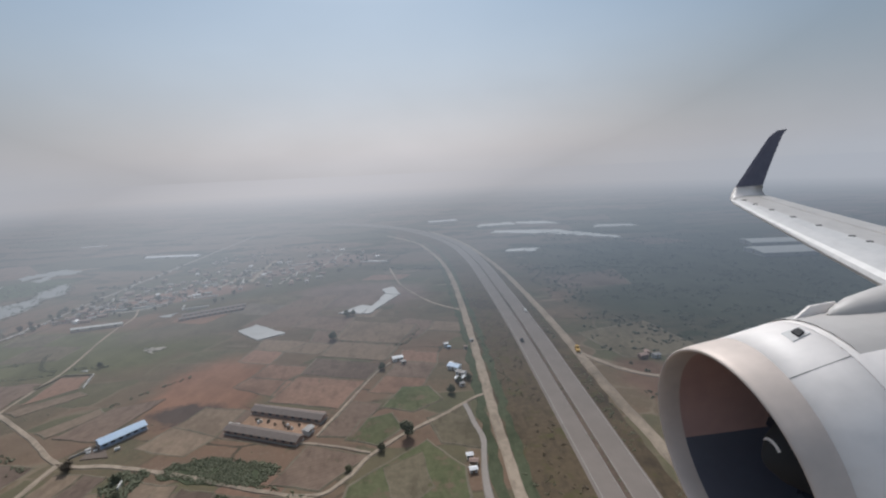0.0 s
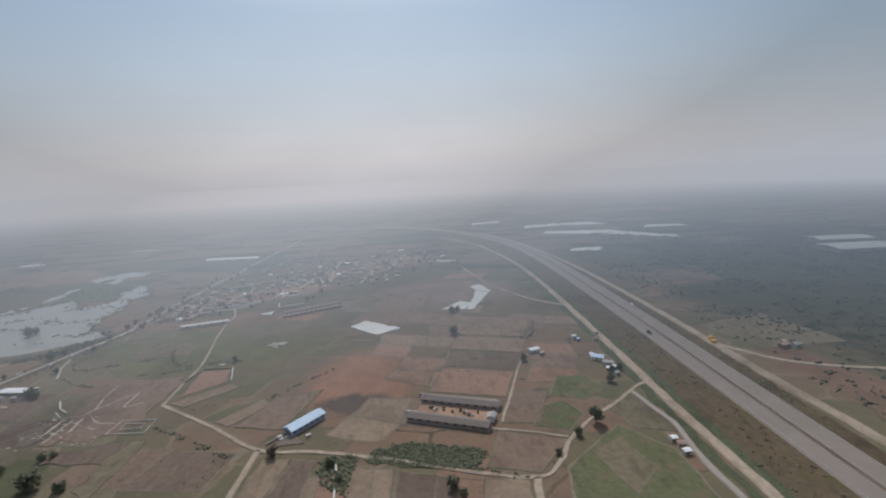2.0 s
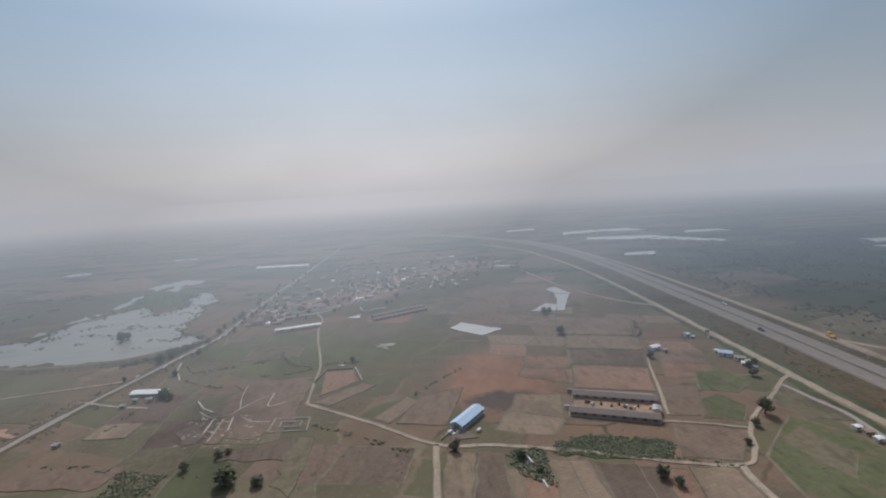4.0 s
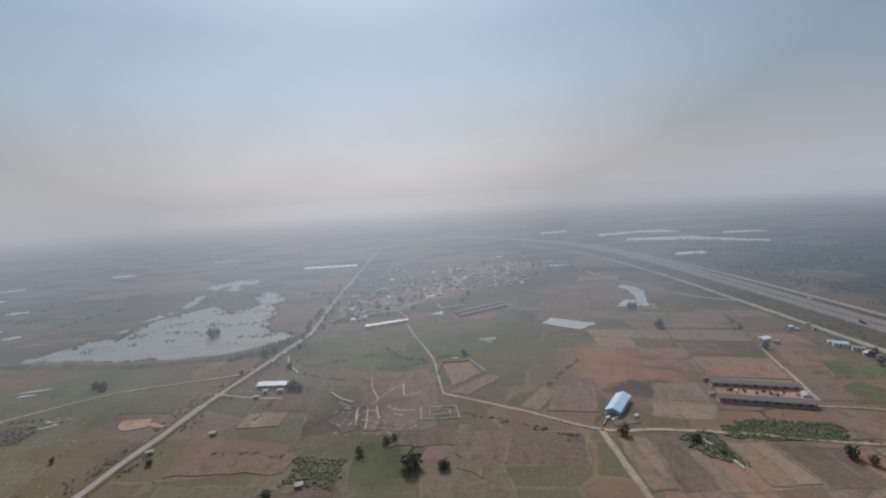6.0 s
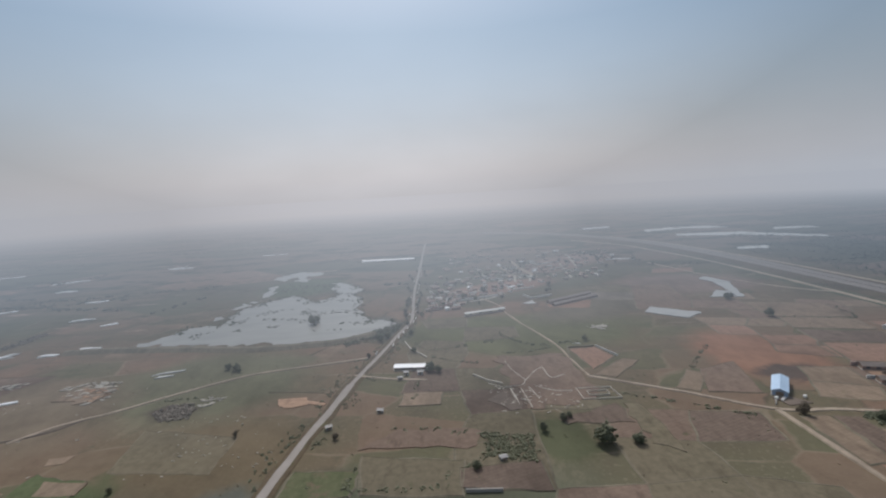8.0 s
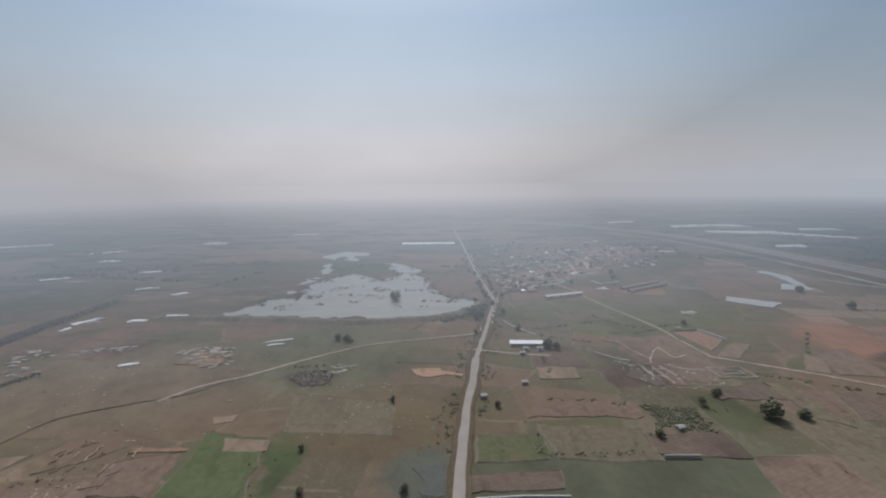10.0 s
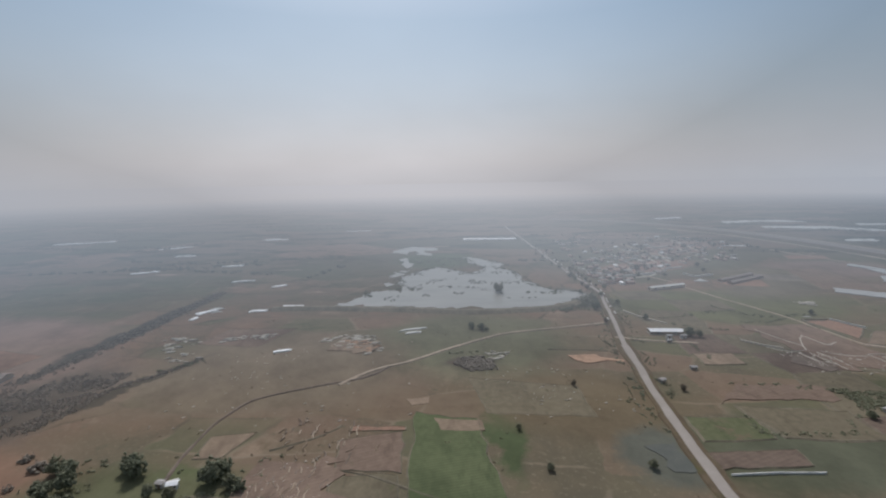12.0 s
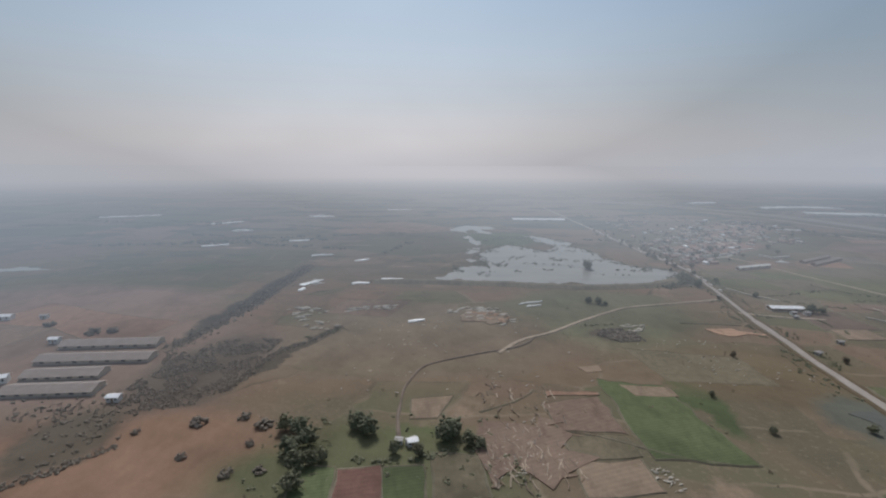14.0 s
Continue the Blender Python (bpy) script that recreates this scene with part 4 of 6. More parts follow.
def scatter(name, spots, low, high, mat, label, category, clumps=4):
    """Low shrubs that nobody could count, as one mesh."""
    verts, faces = [], []
    for x, y in spots:
        size = rnd.uniform(low, high)
        for _ in range(clumps):
            clump(verts, faces, (x + rnd.gauss(0, size * 0.5), y + rnd.gauss(0, size * 0.5), size * rnd.uniform(0.1, 0.35)), size * rnd.uniform(0.32, 0.6), 0.55)
        leaf_spray(verts, faces, (x, y, size * 0.35), size * 0.6, 5)
    ob = new(name, mesh_of(name, verts, faces, mat))
    return tagged(ob, label, category, kind="stuff")


def spots_in(region, count, avoid=True):
    xs, ys = [p[0] for p in region], [p[1] for p in region]
    out = []
    for _ in range(count * 20):
        p = (rnd.uniform(min(xs), max(xs)), rnd.uniform(min(ys), max(ys)))
        if not inside(p, region) or (avoid and any(near_line(p, line, wide) for line, wide in ROADS)) or inside(p, LAKE):
            continue
        # clustered, with bare ground between
        if noise.noise((p[0] * 0.03, p[1] * 0.03, 2.0)) + rnd.uniform(-0.35, 0.35) < 0.0:
            continue
        out.append(p)
        if len(out) == count:
            break
    return out


def spots_along(line, count, spread):
    pts = glide(line, 2.0)
    out = []
    for _ in range(count):
        p = rnd.choice(pts)
        out.append((p.x + rnd.gauss(0, spread), p.y + rnd.gauss(0, spread)))
    return out


SORTS = [
    tree("tree", 7.5, 4.6, "leaf_dark", "broad dark green tree standing in farmland", 8),
    tree("tree", 6.0, 3.2, "leaf", "pale green tree beside a field", 6),
    tree("tree", 8.5, 3.4, "leaf", "tall pale green tree", 7),
    tree("tree", 4.6, 2.7, "leaf_dry", "small dry brownish tree", 5),
    tree("tree", 6.5, 3.6, "leaf_far", "grey-green village shade tree", 6),
]
FIRST = [(-226, 153.5), (-64, 284), (-12, 171), (-142, 163), (-240, 402)]
for ob, (x, y) in zip(SORTS, FIRST):
    ob.location = (x, y, 0.1)


def plant(sort, x, y, size=1.0):
    copy_thing(SORTS[sort], pose(x, y, 0.1, 0, 0, rnd.uniform(0, 360)) @ Matrix.Diagonal((size, size, size * rnd.uniform(0.85, 1.1), 1)))


def bush(x, y, size, mat, label):
    """One rounded shrub: short stems under a crown of leaf clumps."""
    root = tagged(new("bush"), label, "bush", "lone bushes")
    root.location = (x, y, 0.0)
    bm = bmesh.new()
    for k in range(5):
        a = Vector((0.1 * math.cos(k * 1.26), 0.1 * math.sin(k * 1.26), -0.05))
        b = Vector((0.4 * size * math.cos(k * 1.26), 0.4 * size * math.sin(k * 1.26), 0.5 * size))
        bmesh.ops.create_cone(bm, cap_ends=True, segments=5, radius1=0.05 * size, radius2=0.02 * size, depth=(b - a).length, matrix=Matrix.Translation((a + b) / 2) @ (b - a).to_track_quat("Z", "Y").to_matrix().to_4x4())
    part("stems", bm, "bark", root)
    verts, faces = [], []
    for _ in range(34):
        a, r = rnd.uniform(0, math.tau), size * rnd.random() ** 0.6
        clump(verts, faces, (r * math.cos(a), r * math.sin(a), size * rnd.uniform(0.15, 0.75) * (1.15 - 0.6 * r / size)), size * rnd.uniform(0.16, 0.34))
    leaf_spray(verts, faces, (0, 0, size * 0.4), size * 0.8, 40)
    new("crown", mesh_of("crown", verts, faces, mat)).parent = root
    return root


for x, y, size in ((-573, 119, 1.9), (-557.5, 111, 2.3), (-549, 112, 2.0), (-556, 124, 1.8), (-593, 131.5, 1.7), (-576, 136, 3.2), (-555, 134, 3.2), (-563, 139, 2.6), (-663, 216, 4.2), (-655, 218, 3.2), (-692, 228, 3.4)):
    bush(x, y, size * 0.8, "leaf_brown", "dusty brown bush standing on red earth")
# trees by the lanes and barns
for sort, x, y, size in ((0, -118, 155, 0.5), (1, -113, 146, 0.5), (1, -62, 330, 0.9), (1, -58, 332, 0.7), (1, -22, 163, 0.6), (1, -33, 152, 0.5), (1, 8, 205, 0.7), (1, 13, 215, 0.6), (1, 18, 218, 0.6), (1, -28, 236, 0.7), (1, -70, 133, 0.6), (0, -73, 138, 0.6), (1, -196, 262, 0.6)):
    plant(sort, x, y, size)
# trees between the lanes and the country road
for sort, x, y, size in ((0, -214, 152, 0.6), (1, -233, 174, 0.5), (1, -318, 292, 0.7), (0, -322, 286, 0.7), (1, -306, 318, 0.6), (1, -300, 262, 0.6), (0, -290, 232, 0.7), (1, -286, 230, 0.7), (1, -236, 172, 0.6), (1, -246, 165, 0.6), (1, -275, 144, 0.6), (3, -329, 170, 0.6)):
    plant(sort, x, y, size)
# trees on the grazing land and by the lake
for sort, x, y, size in ((0, -378, 338, 0.9), (1, -376, 341, 0.9), (1, -397, 123, 0.45), (1, -402, 146, 0.4), (0, -407, 255, 0.5), (0, -402, 253, 0.55), (1, -399, 250, 0.5), (3, -372, 178, 0.5), (1, -366, 122, 0.5)):
    plant(sort, x, y, size)
# trees round the small fields
for sort, x, y, size in ((1, -547.6, 131, 0.7), (0, -543, 129.5, 0.6), (1, -538.6, 122.5, 0.8), (0, -543, 120, 0.6), (1, -539.5, 112.5, 0.8), (1, -538.5, 104, 0.8), (1, -536, 114.5, 0.6), (0, -522, 128, 0.6), (0, -525.5, 131.5, 0.6),
                         (0, -498, 124, 0.7), (0, -496, 127.6, 0.6), (1, -491.3, 121.6, 0.6), (1, -488.2, 120, 0.5), (1, -506.3, 117, 0.5), (1, -513, 118.5, 0.5), (1, -533, 115.6, 0.5)):
    plant(sort, x, y, size * 1.3)
DARK_PATCH = [(-421, 204), (-412, 196), (-401, 197), (-403, 206), (-406, 212), (-416, 212)]
scatter("thicket", [p for p in ((rnd.uniform(-421, -401), rnd.uniform(196, 212)) for _ in range(330)) if inside(p, DARK_PATCH)], 0.6, 1.7, "leaf_brown", "dark brown thicket on grazing land", "thicket", 4)
scatter("shrubs", [p for p in spots_along(DAM, 420, 1.6) if not inside(p, LAKE)], 0.5, 1.3, "leaf_dark", "dark scrub along the earth dam", "shrubs", 3)
for x, y in spots_in(VILLAGE, 90):
    plant(rnd.choice((4, 4, 1)), x, y, rnd.uniform(0.35, 0.75))
for x, y in spots_along(MAIN[4:11], 6, 7.0) + spots_along(MAIN[9:13], 46, 4.0):
    if not near_line((x, y), MAIN, 4.5 if y < 330 else 2.4):
        plant(rnd.choice((1, 1, 3)), x, y, rnd.uniform(0.45, 0.8))

for side in (-1, 1):
    spots = [(x + side * (3.4 + abs(rnd.gauss(0, 3.5))), y) for x, y in spots_along(MAIN[3:10], 330, 1.6)]
    spots = [p for p in spots if noise.noise((p[0] * 0.06, p[1] * 0.05, 5.0 * side)) > -0.05 and not near_line(p, MAIN, 3.4)]
    scatter("shrubs", spots, 0.35, 1.0, "leaf_dark" if side < 0 else "leaf", "pale scrub beside the country road", "shrubs", 3)
scatter("shrubs", spots_along(MEDIAN[2:9], 620, 0.3), 0.7, 1.3, "leaf_dark", "clipped dark shrubs along the motorway median", "hedge", 3)
for shift, count, wide, mat, label in ((-16, 330, 4.0, "leaf_dry", "dry yellowish scrub on the motorway verge"), (-27, 330, 3.0, "leaf", "pale green scrub on the motorway verge"), (15, 260, 2.4, "leaf", "pale green scrub on the motorway verge")):
    line = [(x + shift, y) for x, y in MEDIAN[1:8]]
    spots = [p for p in spots_along(line, count * 2, wide) if noise.noise((p[0] * 0.05, p[1] * 0.03, 6.0)) > -0.12 and not any(near_line(p, road, gap) for road, gap in ((MEDIAN, 11.5), (SERVICE_W, 3.0), (SERVICE_E, 3.0)))]
    scatter("shrubs", spots[:count], 0.3, 1.0, mat, label, "shrubs", 4)
scatter("shrubs", spots_in([(100, 90), (330, 90), (430, 600), (90, 560)], 2600), 0.6, 2.1, "leaf_far", "dark thorn scrub past the motorway", "shrubs", 3)
BELT = [(-616, 194), (-596, 207), (-570, 206), (-572, 181), (-576, 157), (-584, 147), (-606, 142), (-614, 159), (-611, 177)]
scatter("shrubs", spots_along([(-618, 199), (-612, 214), (-606, 240), (-599, 290), (-594, 356)], 700, 2.8), 0.5, 1.3, "leaf_brown", "dark thorn scrub along a watercourse", "shrubs", 3)
scatter("shrubs", [p for p in ((rnd.uniform(-616, -570), rnd.uniform(142, 207)) for _ in range(2600)) if inside(p, BELT) and noise.noise((p[0] * 0.11, p[1] * 0.11, 3.0)) > -0.2], 0.3, 0.9, "leaf_brown", "brownish thorn scrub on rough ground", "shrubs", 3)
scatter("shrubs", spots_along([(-545, 221), (-556, 204), (-568, 191), (-573, 171), (-577, 157)], 260, 1.1), 0.4, 1.0, "leaf_brown", "line of dark scrub along a ditch", "shrubs", 3)
scatter("shrubs", spots_along([(-634, 148), (-612, 140), (-606, 125)], 150, 5.5) + spots_along([(-594, 126), (-601, 118), (-613, 108)], 70, 1.0), 0.4, 1.1, "leaf_brown", "dark scrub on bare red ground", "shrubs", 3)
scatter("shrubs", spots_in([(-420, 130), (-150, 100), (-10, 130), (10, 300), (-230, 300), (-330, 260)], 60), 0.3, 0.8, "leaf", "scattered low bushes on field banks", "shrubs", 3)
scatter("shrubs", spots_in([(-640, 90), (-360, 90), (-350, 270), (-600, 290)], 45), 0.3, 0.7, "leaf_dry", "scattered dry bushes on grazing land", "shrubs", 3)
scatter("shrubs", spots_in([(-552, 60), (-470, 60), (-480, 138), (-552, 138)], 130), 0.5, 1.3, "leaf", "green bushes round small fields", "shrubs", 3)
scatter("reeds", [p for p in ((rnd.uniform(-500, -330), rnd.uniform(296, 490)) for _ in range(2600)) if inside(p, LAKE) and p[1] > 318 and noise.noise((p[0] * 0.06, p[1] * 0.08, 4.0)) > 0.22 - 0.0008 * (p[1] - 330)][:330], 0.5, 1.5, "leaf_dark", "tufts of dark waterweed in the shallows", "reeds", 3)
scatter("reeds", [(x + rnd.gauss(0, 2.2), y + rnd.gauss(0, 2.2)) for x, y in spots_along(LAKE[2:24], 330, 1.0)], 0.5, 1.6, "leaf_dark", "ragged fringe of waterweed along the shore", "reeds", 3)
scatter("shrubs", spots_in([(-450, 432), (-418, 450), (-400, 432), (-380, 428), (-378, 450), (-400, 490), (-440, 500), (-452, 470)], 80, False), 0.9, 1.9, "leaf", "green marsh scrub beside the lake", "shrubs", 3)
scatter("shrubs", spots_in([(-356, 284), (-318, 284), (-308, 300), (-306, 345), (-328, 330), (-334, 312), (-352, 297)], 150, False), 0.5, 1.2, "leaf_dark", "dark scrub by the lake's dam", "shrubs", 3)
scatter("shrubs", [p for p in spots_along([(-346, 286), (-332, 296), (-320, 306), (-312, 316)], 260, 3.2) if not inside(p, LAKE) and not near_line(p, MAIN, 3)], 0.7, 1.9, "leaf_far", "dark bushes between the lake and the country road", "shrubs", 3)
belts = []
for _ in range(70):
    far = rnd.uniform(0.0, 1.0)
    y = 430 + 1150 * far**1.5
    x = rnd.uniform(-330 - 1.0 * y, -170 + 0.95 * y)
    if inside((x, y), VILLAGE) or inside((x, y), [(-510, 290), (-310, 290), (-310, 580), (-510, 580)]) or near_line((x, y), MEDIAN, 60):
        continue
    length, turn = rnd.uniform(40, 190), radians(rnd.choice((-16, -12, 6, 70)) + rnd.uniform(-6, 6))
    for k in range(int(length / 4)):
        s = rnd.uniform(-0.5, 0.5) * length
        p = (x + s * math.cos(turn) + rnd.gauss(0, 2), y + s * math.sin(turn) + rnd.gauss(0, 2))
        if not near_line(p, MAIN, 8) and not near_line(p, MEDIAN, 40):
            belts.append(p)
scatter("far_trees", belts, 1.4, 3.2, "leaf_far", "low tree belts on the far plain", "trees", 3)

THICKET = [(-105, 156), (-102, 163), (-91, 166), (-76, 163), (-59, 157), (-64, 147), (-82, 150)]
sheet("thicket_floor", THICKET, 0.19, "thicket", "dark weedy earth under a thicket", "ground", jitter=1.5)
scatter("thicket", [p for p in ((rnd.uniform(-106, -58), rnd.uniform(146, 167)) for _ in range(1900)) if inside(p, THICKET) and noise.noise((p[0] * 0.2, p[1] * 0.2, 8.0)) > -0.3], 0.4, 1.3, "leaf_dark", "dense low green thicket before the barn", "thicket", 3)

COPSE = [(-123, 160), (-108, 160), (-110, 139), (-119, 144)]
scatter("thicket", [p for p in ((rnd.uniform(-123, -108), rnd.uniform(139, 160)) for _ in range(260)) if inside(p, COPSE)], 0.6, 1.6, "leaf_dark", "dark copse of bushes below the lane", "thicket", 3)
GROVE = [(-269, 166), (-251, 163), (-253, 146), (-271, 150)]
scatter("thicket", [p for p in ((rnd.uniform(-271, -251), rnd.uniform(146, 166)) for _ in range(260)) if inside(p, GROVE)], 0.7, 1.6, "leaf", "pale grove of bushes round a hut", "thicket", 3)

# hedges between the fields beside the country road, and thorn lines on the grazing land
HEDGES = ([(-300, 281), (-291, 264), (-266, 268), (-248, 274)], [(-246, 286), (-229, 262), (-205, 262), (-190, 263)], [(-300, 196), (-297, 209), (-296, 222)], [(-306, 175), (-277, 168), (-266, 164)],
          [(-286, 142), (-274, 147), (-262, 155), (-250, 158)], [(-322, 138), (-302, 136), (-280, 134)],
          [(-318, 152), (-321, 137)], [(-564, 198), (-556, 208), (-545, 217)], [(-548, 120), (-534, 115), (-522, 115), (-509, 115), (-503, 116), (-496, 119), (-485, 119)],
          [(-424, 218), (-408, 217)], [(-250, 252), (-232, 250), (-216, 256)], [(-300, 262), (-280, 246), (-262, 238)], [(-158, 214), (-146, 228), (-132, 242)],
          [(-60, 283), (-20, 270), (-8, 300)], [(-205, 192), (-180, 178), (-160, 165)], [(-48, 140), (-62, 146), (-74, 150)])
spots = [p for line in HEDGES for p in spots_along(line, int(1.3 * sum(math.dist(a, b) for a, b in zip(line, line[1:])) / 2.2), 0.7)]
scatter("hedges", spots, 0.6, 1.4, "leaf", "uneven dark hedges along field edges", "hedge", 3)
scatter("weeds", [p for p in spots_in([(-520, 90), (-160, 90), (-150, 200), (-230, 300), (-520, 290)], 220)], 0.2, 0.45, "leaf_dry", "tufts of dry weeds on rough ground", "weeds", 2)


# ---- buildings ----
def at_line(x0, y0, x1, y1):
    """The pose of a long thing whose length runs from one point to the other."""
    return pose((x0 + x1) / 2, (y0 + y1) / 2, 0.0, 0, 0, math.degrees(math.atan2(y1 - y0, x1 - x0))), math.hypot(x1 - x0, y1 - y0)


def shed(name, ends, width, eaves, rise, roof, wall, label, category="shed", arched=False, openings=4, slab="concrete"):
    """A long building: walls on a plinth, a pitched or arched roof with overhang, doors and windows."""
    m, length = at_line(*ends)
    root = tagged(new(name), label, category)
    root.matrix_basis = m
    hl, hw = length / 2, width / 2
    part("plinth", box(bmesh.new(), (-hl - 0.4, -hw - 0.4, 0.0), (hl + 0.4, hw + 0.4, 0.35)), slab, root)
    bm = bmesh.new()
    steps = 9 if arched else 3
    lifts = [rise * (math.sin(math.pi * k / (steps - 1)) if arched else 1 - abs(2 * k / (steps - 1) - 1)) for k in range(steps)]
    ys = [-hw + width * k / (steps - 1) for k in range(steps)]
    rows = []
    for x in (-hl, hl):
        ring = [bm.verts.new((x, -hw, 0.3))] + [bm.verts.new((x, y, eaves + up)) for y, up in zip(ys, lifts)] + [bm.verts.new((x, hw, 0.3))]
        bm.faces.new(ring)
        rows.append(ring)
    for k in range(len(rows[0])):
        j = (k + 1) % len(rows[0])
        bm.faces.new((rows[0][k], rows[0][j], rows[1][j], rows[1][k]))
    part("wall", bm, wall, root)
    bm = bmesh.new()
    over, thick = 0.45, 0.12
    ring_of = []
    for x in (-hl - over, hl + over):
        top = [bm.verts.new((x, y * (1 + over / hw), eaves + up + 0.06 + thick - (0.12 if k in (0, steps - 1) else 0))) for k, (y, up) in enumerate(zip(ys, lifts))]
        low = [bm.verts.new((v.co.x, v.co.y, v.co.z - thick)) for v in reversed(top)]
        ring_of.append(top + low)
        bm.faces.new(top + low)
    n = len(ring_of[0])
    for k in range(n):
        j = (k + 1) % n
        bm.faces.new((ring_of[0][k], ring_of[0][j], ring_of[1][j], ring_of[1][k]))
    deck = part("roof", bm, roof, root)
    # sheet laps across the roof
    lap = None
    count = max(2, int(length / 2.4))
    for i in range(1, count):
        x = -hl + length * i / count
        if lap is None:
            bm = bmesh.new()
            for (ya, ua), (yb, ub) in zip(zip(ys, lifts), list(zip(ys, lifts))[1:]):
                va = [bm.verts.new((dx, y, eaves + up + 0.06 + thick + h)) for dx, y, up, h in ((-0.09, ya, ua, 0.0), (0.09, ya, ua, 0.0), (0.09, yb, ub, 0.0), (-0.09, yb, ub, 0.0))]
                vb = [bm.verts.new(v.co + Vector((0, 0, 0.07))) for v in va]
                bm.faces.new(vb)
                for k in range(4):
                    bm.faces.new((va[k], va[(k + 1) % 4], vb[(k + 1) % 4], vb[k]))
            ob = part("roof_lap", bm, roof, deck)
            lap = ob.data
        else:
            ob = new("roof_lap", lap)
            ob.parent = deck
        ob.location.x = x
    for i in range(openings):
        x = -hl + length * (i + 0.5) / openings
        for side in (-1, 1):
            lo, hi = sorted((side * hw - 0.04, side * hw + 0.04))
            part("window", box(bmesh.new(), (x - 0.8, lo, eaves * 0.45), (x + 0.8, hi, eaves * 0.82)), "glass", root)
    part("door", box(bmesh.new(), (-hl - 0.05, -min(1.4, hw * 0.5), 0.35), (-hl + 0.05, min(1.4, hw * 0.5), eaves * 0.85)), "wood", root)
    return root


def house(x, y, turn, w, d, h, roof, wall, label, storeys=1, flat=False):
    root = tagged(new("house"), label, "house", "village houses")
    root.matrix_basis = pose(x, y, 0.0, 0, 0, turn)
    h *= storeys
    part("wall", box(bmesh.new(), (-w / 2, -d / 2, -0.05), (w / 2, d / 2, h)), wall, root)
    bm = bmesh.new()
    if flat:
        box(bm, (-w / 2 - 0.3, -d / 2 - 0.3, h), (w / 2 + 0.3, d / 2 + 0.3, h + 0.22))
        for lo, hi in (((-w / 2 - 0.3, -d / 2 - 0.3), (w / 2 + 0.3, -d / 2 - 0.1)), ((-w / 2 - 0.3, d / 2 + 0.1), (w / 2 + 0.3, d / 2 + 0.3)),
                       ((-w / 2 - 0.3, -d / 2 - 0.1), (-w / 2 - 0.1, d / 2 + 0.1)), ((w / 2 + 0.1, -d / 2 - 0.1), (w / 2 + 0.3, d / 2 + 0.1))):
            box(bm, (*lo, h + 0.22), (*hi, h + 0.5))
        box(bm, (-w / 2 + 0.4, -d / 2 + 0.4, h + 0.22), (-w / 2 + 1.8, -d / 2 + 1.8, h + 1.0))
    else:
        up = d * 0.2
        e = 0.3
        prof = [(-d / 2 - e, h - 0.05), (0, h + up), (d / 2 + e, h - 0.05), (d / 2 + e, h - 0.2), (0, h + up - 0.18), (-d / 2 - e, h - 0.2)]
        rows = [[bm.verts.new((sx * (w / 2 + e), py, pz)) for py, pz in prof] for sx in (-1, 1)]
        for r in rows:
            bm.faces.new(r)
        for k in range(6):
            j = (k + 1) % 6
            bm.faces.new((rows[0][k], rows[0][j], rows[1][j], rows[1][k]))
    part("roof", bm, roof, root)
    if not flat:
        for sx in (-1, 1):
            bm = bmesh.new()
            a = [bm.verts.new((sx * (w / 2 - 0.02), py, pz)) for py, pz in ((-d / 2, h - 0.02), (d / 2, h - 0.02), (0, h + d * 0.17))]
            b = [bm.verts.new((v.co.x - sx * 0.2, v.co.y, v.co.z)) for v in a]
            bm.faces.new(a), bm.faces.new(b)
            for k in range(3):
                bm.faces.new((a[k], a[(k + 1) % 3], b[(k + 1) % 3], b[k]))
            part("gable", bm, wall, root)
    part("door", box(bmesh.new(), (-0.4, -d / 2 - 0.05, 0.0), (0.4, -d / 2 + 0.05, min(2.1, h * 0.85))), "wood", root)
    for s in range(storeys):
        z = h * 0.42 / storeys + s * h / storeys
        for wx in (-w * 0.32, w * 0.32):
            part("window", box(bmesh.new(), (wx - 0.32, -d / 2 - 0.05, z), (wx + 0.32, -d / 2 + 0.05, z + h * 0.36 / storeys)), "glass", root)
    return root


def wall_line(points, height, mat, label, width=0.5):
    for a, b in zip(points, points[1:]):
        ribbon("compound_wall", [a, b], -width / 2, width / 2, height, mat, label, "wall", step=2.0, slope=0.05)


# the blue-roofed shed at the road junction, with its yard
shed("shed", (-140.0, 178.0, -129.4, 191.4), 5.6, 2.4, 1.2, "blue_tin", "blue_wall", "long shed with a pale blue pitched metal roof", openings=6)
for x, y, w in ((-143.0, 176, 1.0), (-141.6, 174.2, 0.8), (-139.8, 175.4, 0.7), (-131.0, 175.5, 1.0)):
    bm = box(bmesh.new(), (-w, -w * 0.6, 0), (w, w * 0.6, w * 0.9), 0.12)
    ob = part("tarpaulin_cover", bm, "plaster")
    ob.matrix_basis = pose(x, y, 0.2, 0, 0, 40)
    tagged(ob, "pale tarpaulin over goods in the yard", "tarpaulin", "covered goods in the yard")

# two long low barns facing each other over an orange yard
shed("barn", (-83.5, 199.5, -49.5, 187.5), 5.0, 2.0, 0.9, "barn_roof", "brick", "long low barn with a weathered grey roof and brick walls", "barn", openings=9)
shed("barn", (-89.5, 184.5, -56.0, 172.0), 5.0, 2.0, 0.9, "barn_roof", "brick", "long low barn with a weathered grey roof and brick walls", "barn", openings=9)
wall_line([(-85, 203), (-49.5, 191.5)], 1.9, "tile", "long reddish brick wall behind the barn", 0.9)
wall_line([(-115.6, 154), (-114.6, 150)], 1.3, "plaster", "short pale wall in a copse", 0.5)
